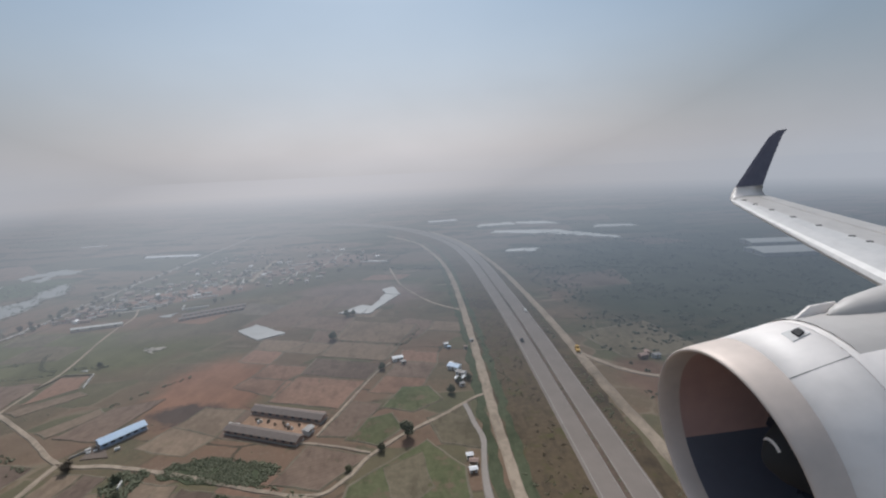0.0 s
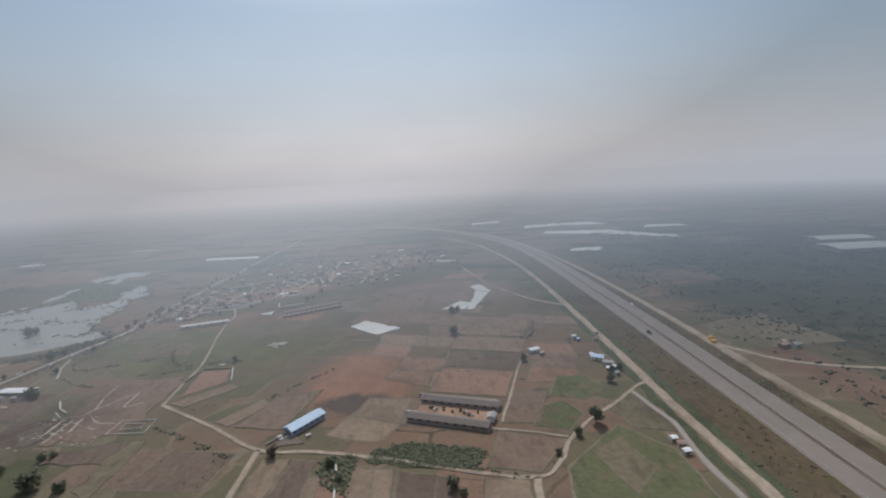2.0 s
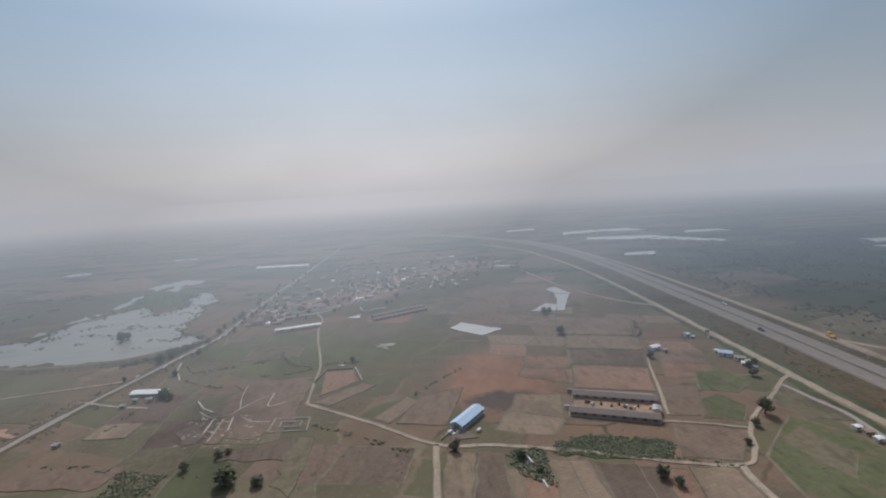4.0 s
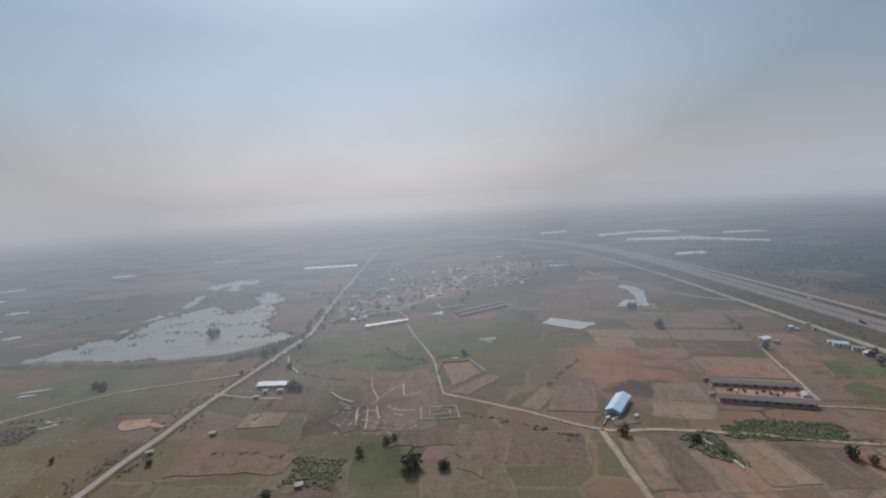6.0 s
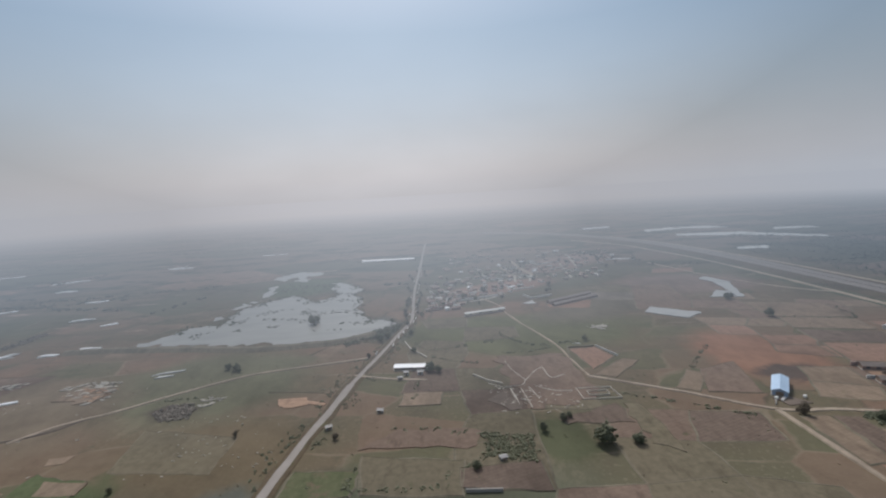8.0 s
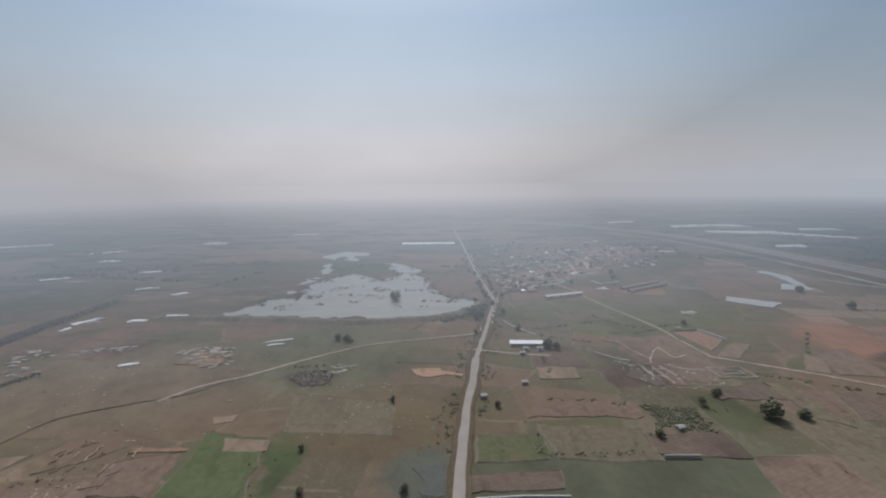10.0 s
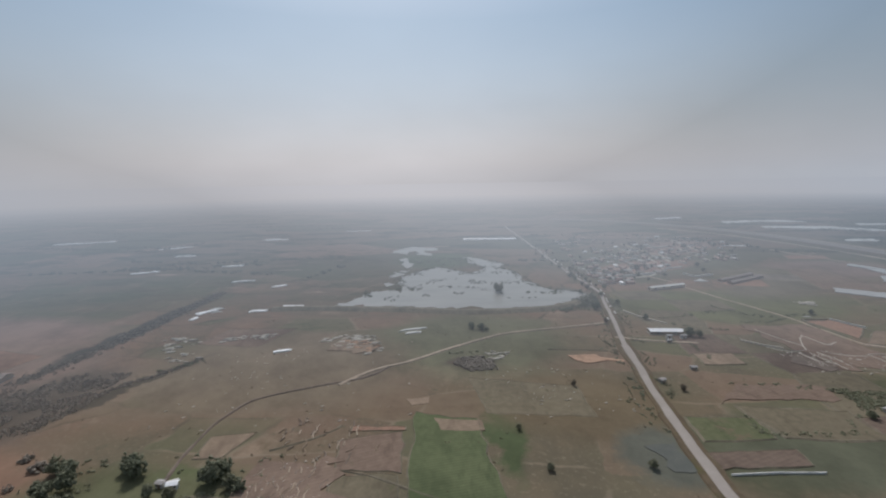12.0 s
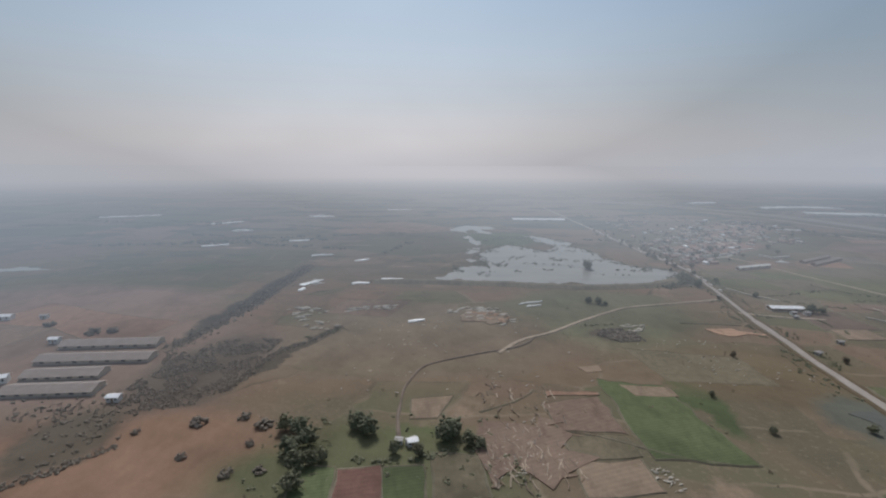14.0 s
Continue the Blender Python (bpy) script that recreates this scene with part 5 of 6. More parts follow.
wall_line([(-113.4, 140), (-112.8, 136)], 1.3, "plaster", "short pale wall in a copse", 0.5)
wall_line([(-147, 171), (-142.5, 177)], 0.8, "concrete", "low wall of the shed yard", 0.35)
wall_line([(-91, 188.5), (-86, 187.3)], 1.6, "plaster", "short pale wall at the barn's corner", 0.5)
for k in range(15):
    s = rnd.random()
    x, y = -80 + 27 * s + rnd.uniform(-1, 1), 190.5 - 10.5 * s + rnd.uniform(-2.2, 2.2)
    bm = bmesh.new()
    bmesh.ops.create_cone(bm, cap_ends=True, segments=9, radius1=rnd.uniform(0.6, 1.1), radius2=rnd.uniform(0.25, 0.6), depth=1.3, matrix=Matrix.Translation((0, 0, 0.65)))
    ob = part("fodder_heap", bm, rnd.choice(("tan", "ochre", "leaf_dry", "plaster")))
    ob.location = (x, y, 0.19)
    tagged(ob, "small heap of fodder in the barn yard", "heap", "heaps in the yard")
house(-54.0, 178.5, 65, 4.0, 3.0, 2.4, "tin", "plaster", "small pale hut at the end of the barn yard")

# huts and houses by the service road
house(-20.0, 247.0, 18, 5.8, 3.4, 2.0, "white_tin", "plaster", "small white hut with a bright metal roof")
house(-16.5, 242.0, 18, 2.4, 2.0, 1.7, "tin", "ochre", "small ochre hut in a field")
house(11.5, 231.5, -32, 6.4, 4.2, 2.1, "blue_tin", "plaster", "low house with a pale blue metal roof")
house(14.5, 224.0, -32, 5.0, 3.0, 1.9, "tin", "plaster", "low house with a galvanised roof")
house(13.0, 217.0, -30, 3.8, 2.6, 1.8, "white_tin", "pink", "small house with a white metal roof")
house(14.0, 212.0, 20, 2.2, 1.8, 1.6, "tin", "plaster", "small pale outbuilding beside houses")
house(8.5, 263.0, 20, 2.2, 2.0, 2.0, "white_tin", "plaster", "small white kiosk beside the service road")
house(10.0, 259.5, 10, 1.6, 1.6, 1.5, "blue_tin", "blue_wall", "small blue cabin beside the service road")
house(12.0, 155.0, 5, 2.2, 1.8, 1.7, "white_tin", "plaster", "small white farm hut")
house(13.2, 151.5, -10, 2.8, 2.0, 1.6, "tile", "ochre", "small tiled farm hut")
house(12.5, 147.0, 8, 2.6, 1.8, 1.6, "white_tin", "plaster", "small white farm hut")
house(115.0, 231.0, 12, 4.6, 3.0, 2.0, "tile", "brick", "brick house with a tiled roof in scrubland")
house(122.0, 230.5, 12, 4.2, 2.6, 1.9, "tin", "plaster", "pale house with a metal roof in scrubland")
house(119.0, 235.0, 80, 3.0, 2.4, 1.8, "tile", "brick", "small brick outbuilding in scrubland")

for x, y, tone in ((10.0, 236.5, "white_tin"), (16.0, 219.5, "white_tin"), (24.5, 268.0, "tin"), (20.0, 258.0, "tile")):
    house(x, y, rnd.uniform(-30, 30), 1.9, 1.6, 1.5, tone, "plaster", "tiny roadside stall with a bright roof")

# sheds along the country road
shed("shed", (-309.5, 238.5, -292.0, 236.5), 4.8, 1.7, 0.6, "white_tin", "wood", "open shed with a bright white metal roof", openings=2)
house(-303.0, 229.5, -4, 2.4, 2.0, 1.8, "tin", "plaster", "small white hut beside the shed")
house(-295.5, 229.0, -4, 2.8, 2.0, 1.8, "tin", "plaster", "small white hut beside the shed")
for x, y in ((-333.5, 178.5), (-306, 224), (-265, 148), (-313, 190)):
    house(x, y, rnd.uniform(-10, 30), 2.4, 1.8, 1.4, rnd.choice(("white_tin", "tin")), "concrete", "small pale hut near the country road")
wall_line([(-372, 219), (-352, 216), (-343, 214)], 0.25, "bund", "low earth wall of a roadside plot", 0.4)
wall_line([(-345, 117), (-331, 117), (-317, 116)], 0.6, "plaster", "long white wall beside a field", 0.3)
wall_line([(-280, 132), (-268, 131)], 1.2, "concrete", "low concrete wall of a farm plot", 0.5)
wall_line([(-306, 281), (-302, 268), (-292, 252)], 0.7, "spoil", "pale bank of stones beside a ditch", 0.8)
wall_line([(-268, 223), (-262, 215), (-255, 210)], 0.7, "spoil", "pale bank of stones beside a ditch", 0.7)
wall_line([(-507, 123.5), (-510, 122)], 2.0, "plaster", "short white wall among trees", 0.8)
house(-508, 122, 10, 2.8, 2.0, 1.8, "white_tin", "plaster", "small white hut among trees")
house(-512, 123, -10, 2.0, 1.6, 1.6, "tin", "plaster", "small pale hut among trees")

# the large isolated sheds
shed("shed", (-379.0, 627.0, -308.0, 622.5), 11.0, 1.6, 0.9, "white_tin", "white_tin", "very long low shed with bright white sheeting", openings=6)
shed("shed", (5.0, 852.0, 58.0, 862.0), 16.0, 1.8, 1.0, "white_tin", "white_tin", "long low white shed on the far plain", openings=10)
shed("shed", (-263.0, 331.5, -232.0, 340.0), 3.4, 2.0, 0.6, "greenhouse", "ochre", "long narrow white-roofed building at the village edge", openings=4)
shed("chicken_house", (-194.0, 352.5, -153.0, 373.5), 3.8, 1.5, 0.9, "grey_roof", "brick", "long low poultry house with a grey roof", "poultry house", openings=12)
shed("chicken_house", (-192.0, 343.5, -151.0, 364.5), 3.8, 1.5, 0.9, "grey_roof", "brick", "long low poultry house with a grey roof", "poultry house", openings=12)
for ends in ((-665, 201, -624, 202.5), (-663, 185.5, -618.5, 186.5), (-657, 171, -629, 172.4), (-654, 158.5, -622.5, 159.5)):
    shed("chicken_house", ends, 8.0, 1.5, 1.3, "grey_roof", "ochre", "long low poultry house with a dusty grey roof", "poultry house", openings=7)
house(-663.5, 166.5, 20, 6.0, 3.6, 2.6, "white_tin", "plaster", "white house beside the poultry sheds")
house(-723.0, 238.0, 5, 9.0, 3.6, 2.2, "white_tin", "plaster", "long white hut on bare land")
house(-703.0, 239.0, 5, 3.2, 2.4, 2.0, "tin", "plaster", "small pale hut on bare land")
house(-612.0, 151.5, 0, 4.0, 2.6, 2.0, "white_tin", "plaster", "white hut beside the poultry sheds")
house(-672.0, 205.0, 0, 4.0, 3.0, 2.4, "white_tin", "plaster", "white hut beside the poultry sheds")
shed("greenhouse", (345, 462, 410, 458), 34.0, 4.0, 1.2, "greenhouse", "concrete", "wide pale greenhouse roof past the motorway", "greenhouse", openings=1)
shed("greenhouse", (372, 512, 430, 506), 26.0, 4.0, 1.2, "greenhouse", "concrete", "wide pale greenhouse roof past the motorway", "greenhouse", openings=1)
# strips at (-546, 303) and (-527, 312) are pond water, its brightness painted white
for x0, y0, x1, y1, w in ((-958, 668, -890, 688, 9), (-775, 596, -742, 618, 9), (-724, 538, -702, 543, 7), (-716, 442, -694, 449, 6), (-660, 668, -632, 672, 7), (-640, 468, -622, 472, 5),
                          (-600, 395, -583, 399, 4), (-585, 299, -575, 308, 4), (-553, 301.5, -540, 304, 5), (-534, 312, -520, 312.5, 4.5), (-583, 286, -581, 292, 3), (-560, 760, -520, 762, 5), (-77, 531, -45, 522, 4), (-560, 372, -549, 378, 4), (-668, 671, -648, 685, 6), (-512, 227, -503, 229, 2.4)):
    along = Vector((x1 - x0, y1 - y0, 0)).normalized()
    side = Vector((-along.y, along.x, 0)) * w * 0.5
    strip = [(x0 - side.x, y0 - side.y), (x1 - side.x * 0.6, y1 - side.y * 0.6), (x1 + side.x * 0.5, y1 + side.y * 0.5), ((x0 + x1) / 2 + side.x, (y0 + y1) / 2 + side.y), (x0 + side.x * 0.4, y0 + side.y * 0.4)]
    tagged(sheet("plastic_sheeting", strip, 0.6, "white_tin", "white strip on the plain, sheeting and bright pond water", "sheeting", jitter=w * 0.3, step=4.0, kind="thing"))

# plastic sheeting laid out on fields
FILMS = (([(-70, 338), (-52, 334), (-46, 352), (-54, 357)], 0.5), ([(-51, 334), (-46, 333), (-27, 380), (-38, 384), (-46, 352)], 0.55), ([(-38, 385), (-24, 380), (-32, 407), (-42, 400)], 0.6),
         ([(-135, 311), (-126, 322), (-99, 301), (-115, 291)], 0.5), ([(86, 760), (155, 775), (150, 800), (95, 790)], 0.8), ([(155, 775), (225, 758), (210, 790), (160, 800)], 0.8))
FAR_FILMS = (([(98, 690), (180, 660), (256, 596), (262, 606), (200, 690), (110, 712)], 0.8), ([(96, 542), (128, 536), (138, 556), (104, 558)], 0.7),
         ([(262, 700), (330, 690), (322, 712), (270, 718)], 0.8), ([(-450, 253), (-434, 257.5), (-433, 259.5), (-447, 256)], 0.4), ([(-446, 248), (-436, 250.5), (-436, 252), (-444, 251)], 0.4), ([(-214, 356), (-204, 352), (-203, 364)], 0.4),
         ([(-583, 302), (-576, 303), (-573, 312), (-579, 313)], 0.5),
         ([(-205, 258), (-201, 259), (-200, 257)], 0.3))
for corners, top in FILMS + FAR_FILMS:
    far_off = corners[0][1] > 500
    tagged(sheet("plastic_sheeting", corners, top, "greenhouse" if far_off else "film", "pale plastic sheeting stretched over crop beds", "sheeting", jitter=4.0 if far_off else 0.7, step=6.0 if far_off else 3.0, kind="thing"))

# walled plots, diggings and spoil
wall_line([(-213, 236), (-209.5, 252.5), (-194, 252)], 0.7, "bund", "low dark earth wall round a plot", 0.7)
wall_line([(-193, 252), (-187, 235)], 0.9, "plaster", "pale wall at a plot's edge", 0.35)
wall_line([(-222, 199), (-206, 198), (-205, 187), (-222, 188), (-222, 199)], 0.5, "spoil", "pale wall round a small building plot", 0.35)
wall_line([(-218, 195.5), (-209, 195), (-209, 190.5), (-218, 191), (-218, 195.5)], 0.6, "spoil", "pale foundation walls", 0.3)
for line in ([(-249, 238), (-247, 225), (-243, 212)], [(-243, 212), (-237, 221), (-231, 227)], [(-231, 227), (-230, 213), (-222, 216)], [(-255, 206), (-246, 207), (-243, 212)],
             [(-240, 205), (-233, 199), (-224, 197)], [(-252, 204), (-251, 188)], [(-247, 203), (-246, 184)], [(-243, 204), (-241, 192)], [(-262, 212), (-255, 206)]):
    ribbon("spoil_bank", line, -0.1, 0.1, 0.42, "spoil", "bank of pale spoil along a trench", "spoil bank", base=0.1, step=1.5, ragged=0.45, slope=0.35, kind="thing")


def rubble(region, count, low, high, mat, label, long=2.2):
    """Loose stones and spoil in low heaps, drawn out along the plough lines."""
    verts, faces = [], []
    for x, y in spots_in(region, count, False):
        first = len(verts)
        clump(verts, faces, (0, 0, 0.1), rnd.uniform(low, high), 0.4)
        turn = Matrix.Rotation(rnd.gauss(0.15, 0.35), 3, "Z")
        for k in range(first, len(verts)):
            v = Vector(verts[k])
            q = turn @ Vector((v.x * long, v.y * 0.8, v.z))
            verts[k] = (x + q.x, y + q.y, q.z + 0.14)
    tagged(new("rubble", mesh_of("rubble", verts, faces, mat)), label, "rubble", kind="stuff")


rubble([(-485, 131), (-463, 136), (-460, 108), (-487, 106)], 110, 0.12, 0.35, "spoil", "pale stones and spoil heaps in a quarry")
rubble([(-450, 110), (-438, 108), (-438, 96), (-452, 96)], 40, 0.15, 0.4, "spoil", "pale stones and spoil heaps in a quarry")
rubble([(-494, 244), (-474, 251), (-462, 247), (-456, 226), (-464, 216), (-480, 230)], 60, 0.4, 1.4, "spoil", "pale rubble on scraped ground")
rubble([(-478, 240), (-460, 238), (-456, 222), (-466, 216)], 30, 0.4, 1.3, "orange", "orange earth heaps on scraped ground")
rubble([(-404, 218), (-393, 220), (-392, 212), (-402, 207)], 26, 0.4, 1.0, "spoil", "pale rubble beside dark trees")
rubble([(-264, 208), (-224, 206), (-222, 176), (-262, 180)], 70, 0.2, 0.6, "spoil", "loose pale stones on disturbed earth")
rubble([(-582, 254), (-545, 246), (-544, 226), (-556, 212), (-572, 232)], 34, 0.5, 1.5, "spoil", "scattered pale stones on rough ground")
rubble([(-545, 252), (-520, 254), (-520, 244), (-545, 244)], 16, 0.5, 1.5, "spoil", "scattered pale stones on rough ground")
rubble([(-540, 235), (-440, 235), (-440, 155), (-540, 150)], 90, 0.12, 0.4, "spoil", "loose pale stones scattered on grazing land")
rubble([(-191, 284), (-184, 290), (-171, 289), (-177, 279)], 44, 0.4, 1.1, "spoil", "pale rubble heaps in a field")
rubble([(-412, 196), (-352, 200), (-352, 150), (-408, 152)], 60, 0.12, 0.4, "spoil", "loose pale stones scattered on red earth")
TRENCHES = ([(-486, 139), (-477, 143), (-468, 149), (-465, 153)], [(-466, 128), (-452, 124), (-434, 114), (-420, 109)], [(-482, 120), (-476, 132)])
for line in TRENCHES:
    ribbon("bank", line, -0.15, 0.15, 0.3, "bund", "dark earth bank across the quarry", "earth bank", step=2.0, ragged=0.5, slope=0.5)

# the village
LOOKS = [("tile", "brick", False, 1, "village house with a faded clay tile roof")] * 5 + [("grey_roof", "ochre", False, 1, "village house with a weathered grey roof")] * 3 + [
         ("tin", "pink", False, 1, "village house with a galvanised roof"), ("tin", "ochre", False, 1, "ochre village house with a galvanised roof"),
         ("grey_roof", "plaster", True, 1, "flat-roofed white village house"), ("concrete", "ochre", True, 1, "low flat-roofed ochre house"), ("white_tin", "plaster", False, 1, "village house with a bright white roof"),
         ("grey_roof", "pink", True, 1, "flat-roofed pink village house"), ("tile", "plaster", False, 1, "whitewashed village house with a faded tile roof")]
taken = []
QUARTERS = (([(-296, 352), (-266, 350), (-258, 392), (-292, 400)], 20, 1), ([(-290, 390), (-222, 386), (-196, 430), (-228, 470), (-290, 455)], 46, 2),
            ([(-222, 440), (-150, 426), (-104, 450), (-116, 505), (-190, 525), (-228, 490)], 44, 3), ([(-190, 520), (-100, 500), (-44, 545), (-50, 610), (-150, 625)], 34, 5),
            ([(-285, 462), (-200, 520), (-205, 620), (-275, 600)], 20, 4))
for region, count, gap in QUARTERS:
    xs, ys = [p[0] for p in region], [p[1] for p in region]
    made = 0
    for _ in range(count * 30):
        p = (rnd.uniform(min(xs), max(xs)), rnd.uniform(min(ys), max(ys)))
        if not inside(p, region) or any(abs(p[0] - q[0]) < 5.6 + gap and abs(p[1] - q[1]) < 4.4 + gap for q in taken) or near_line(p, MAIN, 6) or near_line(p, LANE_FAR, 4):
            continue
        roof, wall, flat, storeys, label = rnd.choice(LOOKS)
        house(p[0], p[1], 12 + rnd.choice((0, 0, 90)) + rnd.uniform(-8, 8), rnd.uniform(3.2, 7.2), rnd.uniform(2.6, 3.9), rnd.uniform(1.5, 1.9), roof, wall, label, storeys, flat)
        taken.append(p)
        made += 1
        if made == count:
            break
for line in ([(-262, 372), (-241, 378), (-226, 390)], [(-204, 436), (-198, 472), (-189, 511)], [(-190, 436), (-178, 480)],
             [(-146, 442), (-142, 480), (-135, 521)], [(-122, 500), (-116, 540), (-109, 584)], [(-288, 400), (-262, 410), (-240, 408)]):
    ribbon("track", line, -0.8, 0.8, 0.34, "spoil", "pale village lane of beaten earth", "track", step=3.0, ragged=0.6, slope=0.3)
for x, y, turn in ((-286, 354, 20), (-279, 358, 14), (-273, 363, 24)):
    house(x, y, turn, 6.0, 3.2, 1.7, "maroon", "pink", "low village house with a dark red roof")
# broken pale walls and stalls along the country road through the village
for k in range(26):
    y = 262 + k * 11.5 + rnd.uniform(-3, 3)
    a = next(p for p in glide(MAIN, 2.0) if p.y > y)
    off = rnd.choice((-2.6, 2.6, 3.4))
    wall_line([(a.x + off, a.y), (a.x + off + 0.4, a.y + rnd.uniform(2.0, 5.0))], rnd.uniform(0.5, 1.1), "plaster", "short pale wall beside the country road", 0.5)
wall_line([(-262, 378), (-240, 384), (-228, 388)], 1.6, "plaster", "pale wall round a village compound")
wall_line([(-276, 365), (-274, 384), (-262, 378)], 1.6, "plaster", "pale wall round a village compound")
for x, y, w, d in ((-205, 420, 20, 24), (-236, 438, 26, 18), (-176, 462, 24, 26), (-130, 480, 18, 20), (-278, 410, 14, 22), (-150, 540, 30, 22), (-196, 380, 20, 12), (-100, 560, 24, 20), (-222, 470, 14, 28)):
    turn = radians(rnd.uniform(6, 22))
    ring = [(x + u * math.cos(turn) - v * math.sin(turn), y + u * math.sin(turn) + v * math.cos(turn)) for u, v in ((-w / 2, d / 2), (-w / 2, -d / 2), (w / 2, -d / 2), (w / 2, d / 3))][:rnd.choice((2, 3))]
    wall_line(ring, 1.1, "plaster", "pale wall round a village compound", 0.7)


# ---- vehicles ----
def vehicle(x, y, turn, length, width, height, paint, label, category):
    root = tagged(new(category.replace(" ", "_")), label, category)
    root.matrix_basis = pose(x, y, 0.5, 0, 0, turn)
    part("body", box(bmesh.new(), (-length / 2, -width / 2, 0.4), (length / 2, width / 2, height * 0.6), 0.15), paint, root)
    part("cab", box(bmesh.new(), (length * 0.02, -width * 0.46, height * 0.55), (length * 0.42, width * 0.46, height), 0.2), paint, root)
    part("windscreen", box(bmesh.new(), (length * 0.42 - 0.04, -width * 0.36, height * 0.64), (length * 0.42 + 0.03, width * 0.36, height * 0.92)), "glass", root)
    for sx in (-0.32, 0.32):
        for sy in (-0.46, 0.46):
            bm = bmesh.new()
            bmesh.ops.create_cone(bm, cap_ends=True, segments=12, radius1=0.42, radius2=0.42, depth=0.26, matrix=Matrix.Translation((length * sx, width * sy, 0.42)) @ Matrix.Rotation(math.pi / 2, 4, "X"))
            wheel = part("wheel", bm, "black", root)
            bm = bmesh.new()
            bmesh.ops.create_cone(bm, cap_ends=True, segments=10, radius1=0.22, radius2=0.22, depth=0.3, matrix=Matrix.Translation((length * sx, width * sy, 0.42)) @ Matrix.Rotation(math.pi / 2, 4, "X"))
            part("rim", bm, "tin", wheel)
    return root


vehicle(83.0, 244.0, 80, 6.0, 2.3, 2.8, "yellow", "yellow truck on the dusty service road", "truck").location.z = 0.3
vehicle(55.0, 262.0, 90, 4.2, 1.8, 1.6, "black", "dark car on the motorway", "car")
vehicle(69.5, 318.0, 90, 4.2, 1.8, 1.6, "plaster", "white car on the motorway", "car")


# ---- the airliner's wing and engine ----
# axes: x aft, y outboard, z up
airliner = tagged(new("airliner"), "white airliner in flight with one wing and jet engine in view", "airliner")
airliner.matrix_basis = pose(0, 0, 109.8, 0, 0, -2.04)
HUB, AXIS = Vector((2.454, 3.267, -2.46)), Vector((1.0, -0.019, 0.134)).normalized()
TOP = (Vector((0, 0, 1)) - AXIS * AXIS.z).normalized()
CABIN = AXIS.cross(TOP)
if CABIN.y > 0:
    CABIN = -CABIN
TO_AXIS = Matrix.Translation(HUB) @ Matrix((TOP, AXIS.cross(TOP), AXIS)).transposed().to_4x4()


def lathe(name, profile, mat, parent, label="", segments=72, span=(0.0, math.tau), scarf=0.0):
    """A surface of revolution about the engine's axis, from (along, radius) pairs."""
    full = abs(span[1] - span[0] - math.tau) < 1e-6
    n = segments if full else segments + 1
    verts, faces = [], []
    for s, r in profile:
        for k in range(n):
            a = span[0] + (span[1] - span[0]) * k / segments
            along = s + scarf * math.sin(a) * min(1.0, max(0.0, -s / 0.3))
            verts.append(HUB + AXIS * along + TOP * (r * math.cos(a)) + CABIN * (r * math.sin(a)))
    for i in range(len(profile) - 1):
        for k in range(segments):
            a, b = i * n + k, i * n + (k + 1) % n
            faces.append((a, b, b + n, a + n))
    ob = new(name, mesh_of(name, verts, faces, mat, smooth=True))
    ob.parent = parent
    return tagged(ob, label)


nacelle = lathe("nacelle", [(0.4455, 1.0432), (0.9, 1.07), (1.5, 1.06), (2.2, 1.0), (2.9, 0.9), (3.4, 0.82), (3.4, 0.78), (2.6, 0.8), (1.0, 0.9)], "paint_white", airliner, "white engine cowling")
lathe("front_cowl", [(0.444, 1.036), (0.443, 1.043), (0.25, 1.018), (0.0, 0.98), (0.0, 0.96)], "paint_white", nacelle, "white front cowl panel")
lathe("lip", [(-0.15, 0.89), (-0.21, 0.897), (-0.26, 0.907), (-0.285, 0.92), (-0.295, 0.934), (-0.285, 0.946), (-0.24, 0.957), (-0.15, 0.968), (-0.05, 0.976), (-0.003, 0.979)], "bare", nacelle, "polished metal inlet lip", scarf=0.095)
TUBE = [(-0.15, 0.89), (0.0, 0.872), (0.25, 0.85), (0.6, 0.84), (0.9, 0.84), (1.05, 0.84)]
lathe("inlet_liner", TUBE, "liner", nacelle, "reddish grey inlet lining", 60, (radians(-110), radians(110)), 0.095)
# dark reflection low in the inlet, painted into this part of the lining
lathe("inlet_liner", TUBE, "liner_dark_reflect", nacelle, "lower inlet lining with a dark reflection painted in", 48, (radians(110), radians(250)), 0.095)
fan = lathe("fan", [(0.60, 0.82), (0.62, 0.3), (0.64, 0.02)], "fan", nacelle, "dark fan face")
spinner = lathe("spinner", [(0.58, 0.34), (0.42, 0.33), (0.3, 0.29), (0.15, 0.19), (0.06, 0.08), (0.03, 0.005)], "black", nacelle, "dark fan spinner", 32)
verts, faces = [], []
for k in range(13):
    a = radians(-58 + 92 * k / 12)
    s = 0.118 - 0.0012 * k
    for off in (-0.007, 0.008):
        r = 0.08 + (s + off - 0.06) / 0.09 * 0.11 + 0.006
        verts.append(HUB + AXIS * (s + off) + TOP * (r * math.cos(a)) + CABIN * (r * math.sin(a)))
    if k:
        faces.append((2 * k - 2, 2 * k - 1, 2 * k + 1, 2 * k))
ob = new("spiral", mesh_of("spiral", verts, faces, "paint_white"))
ob.parent = spinner
tagged(ob, "white spiral mark")
blade = None
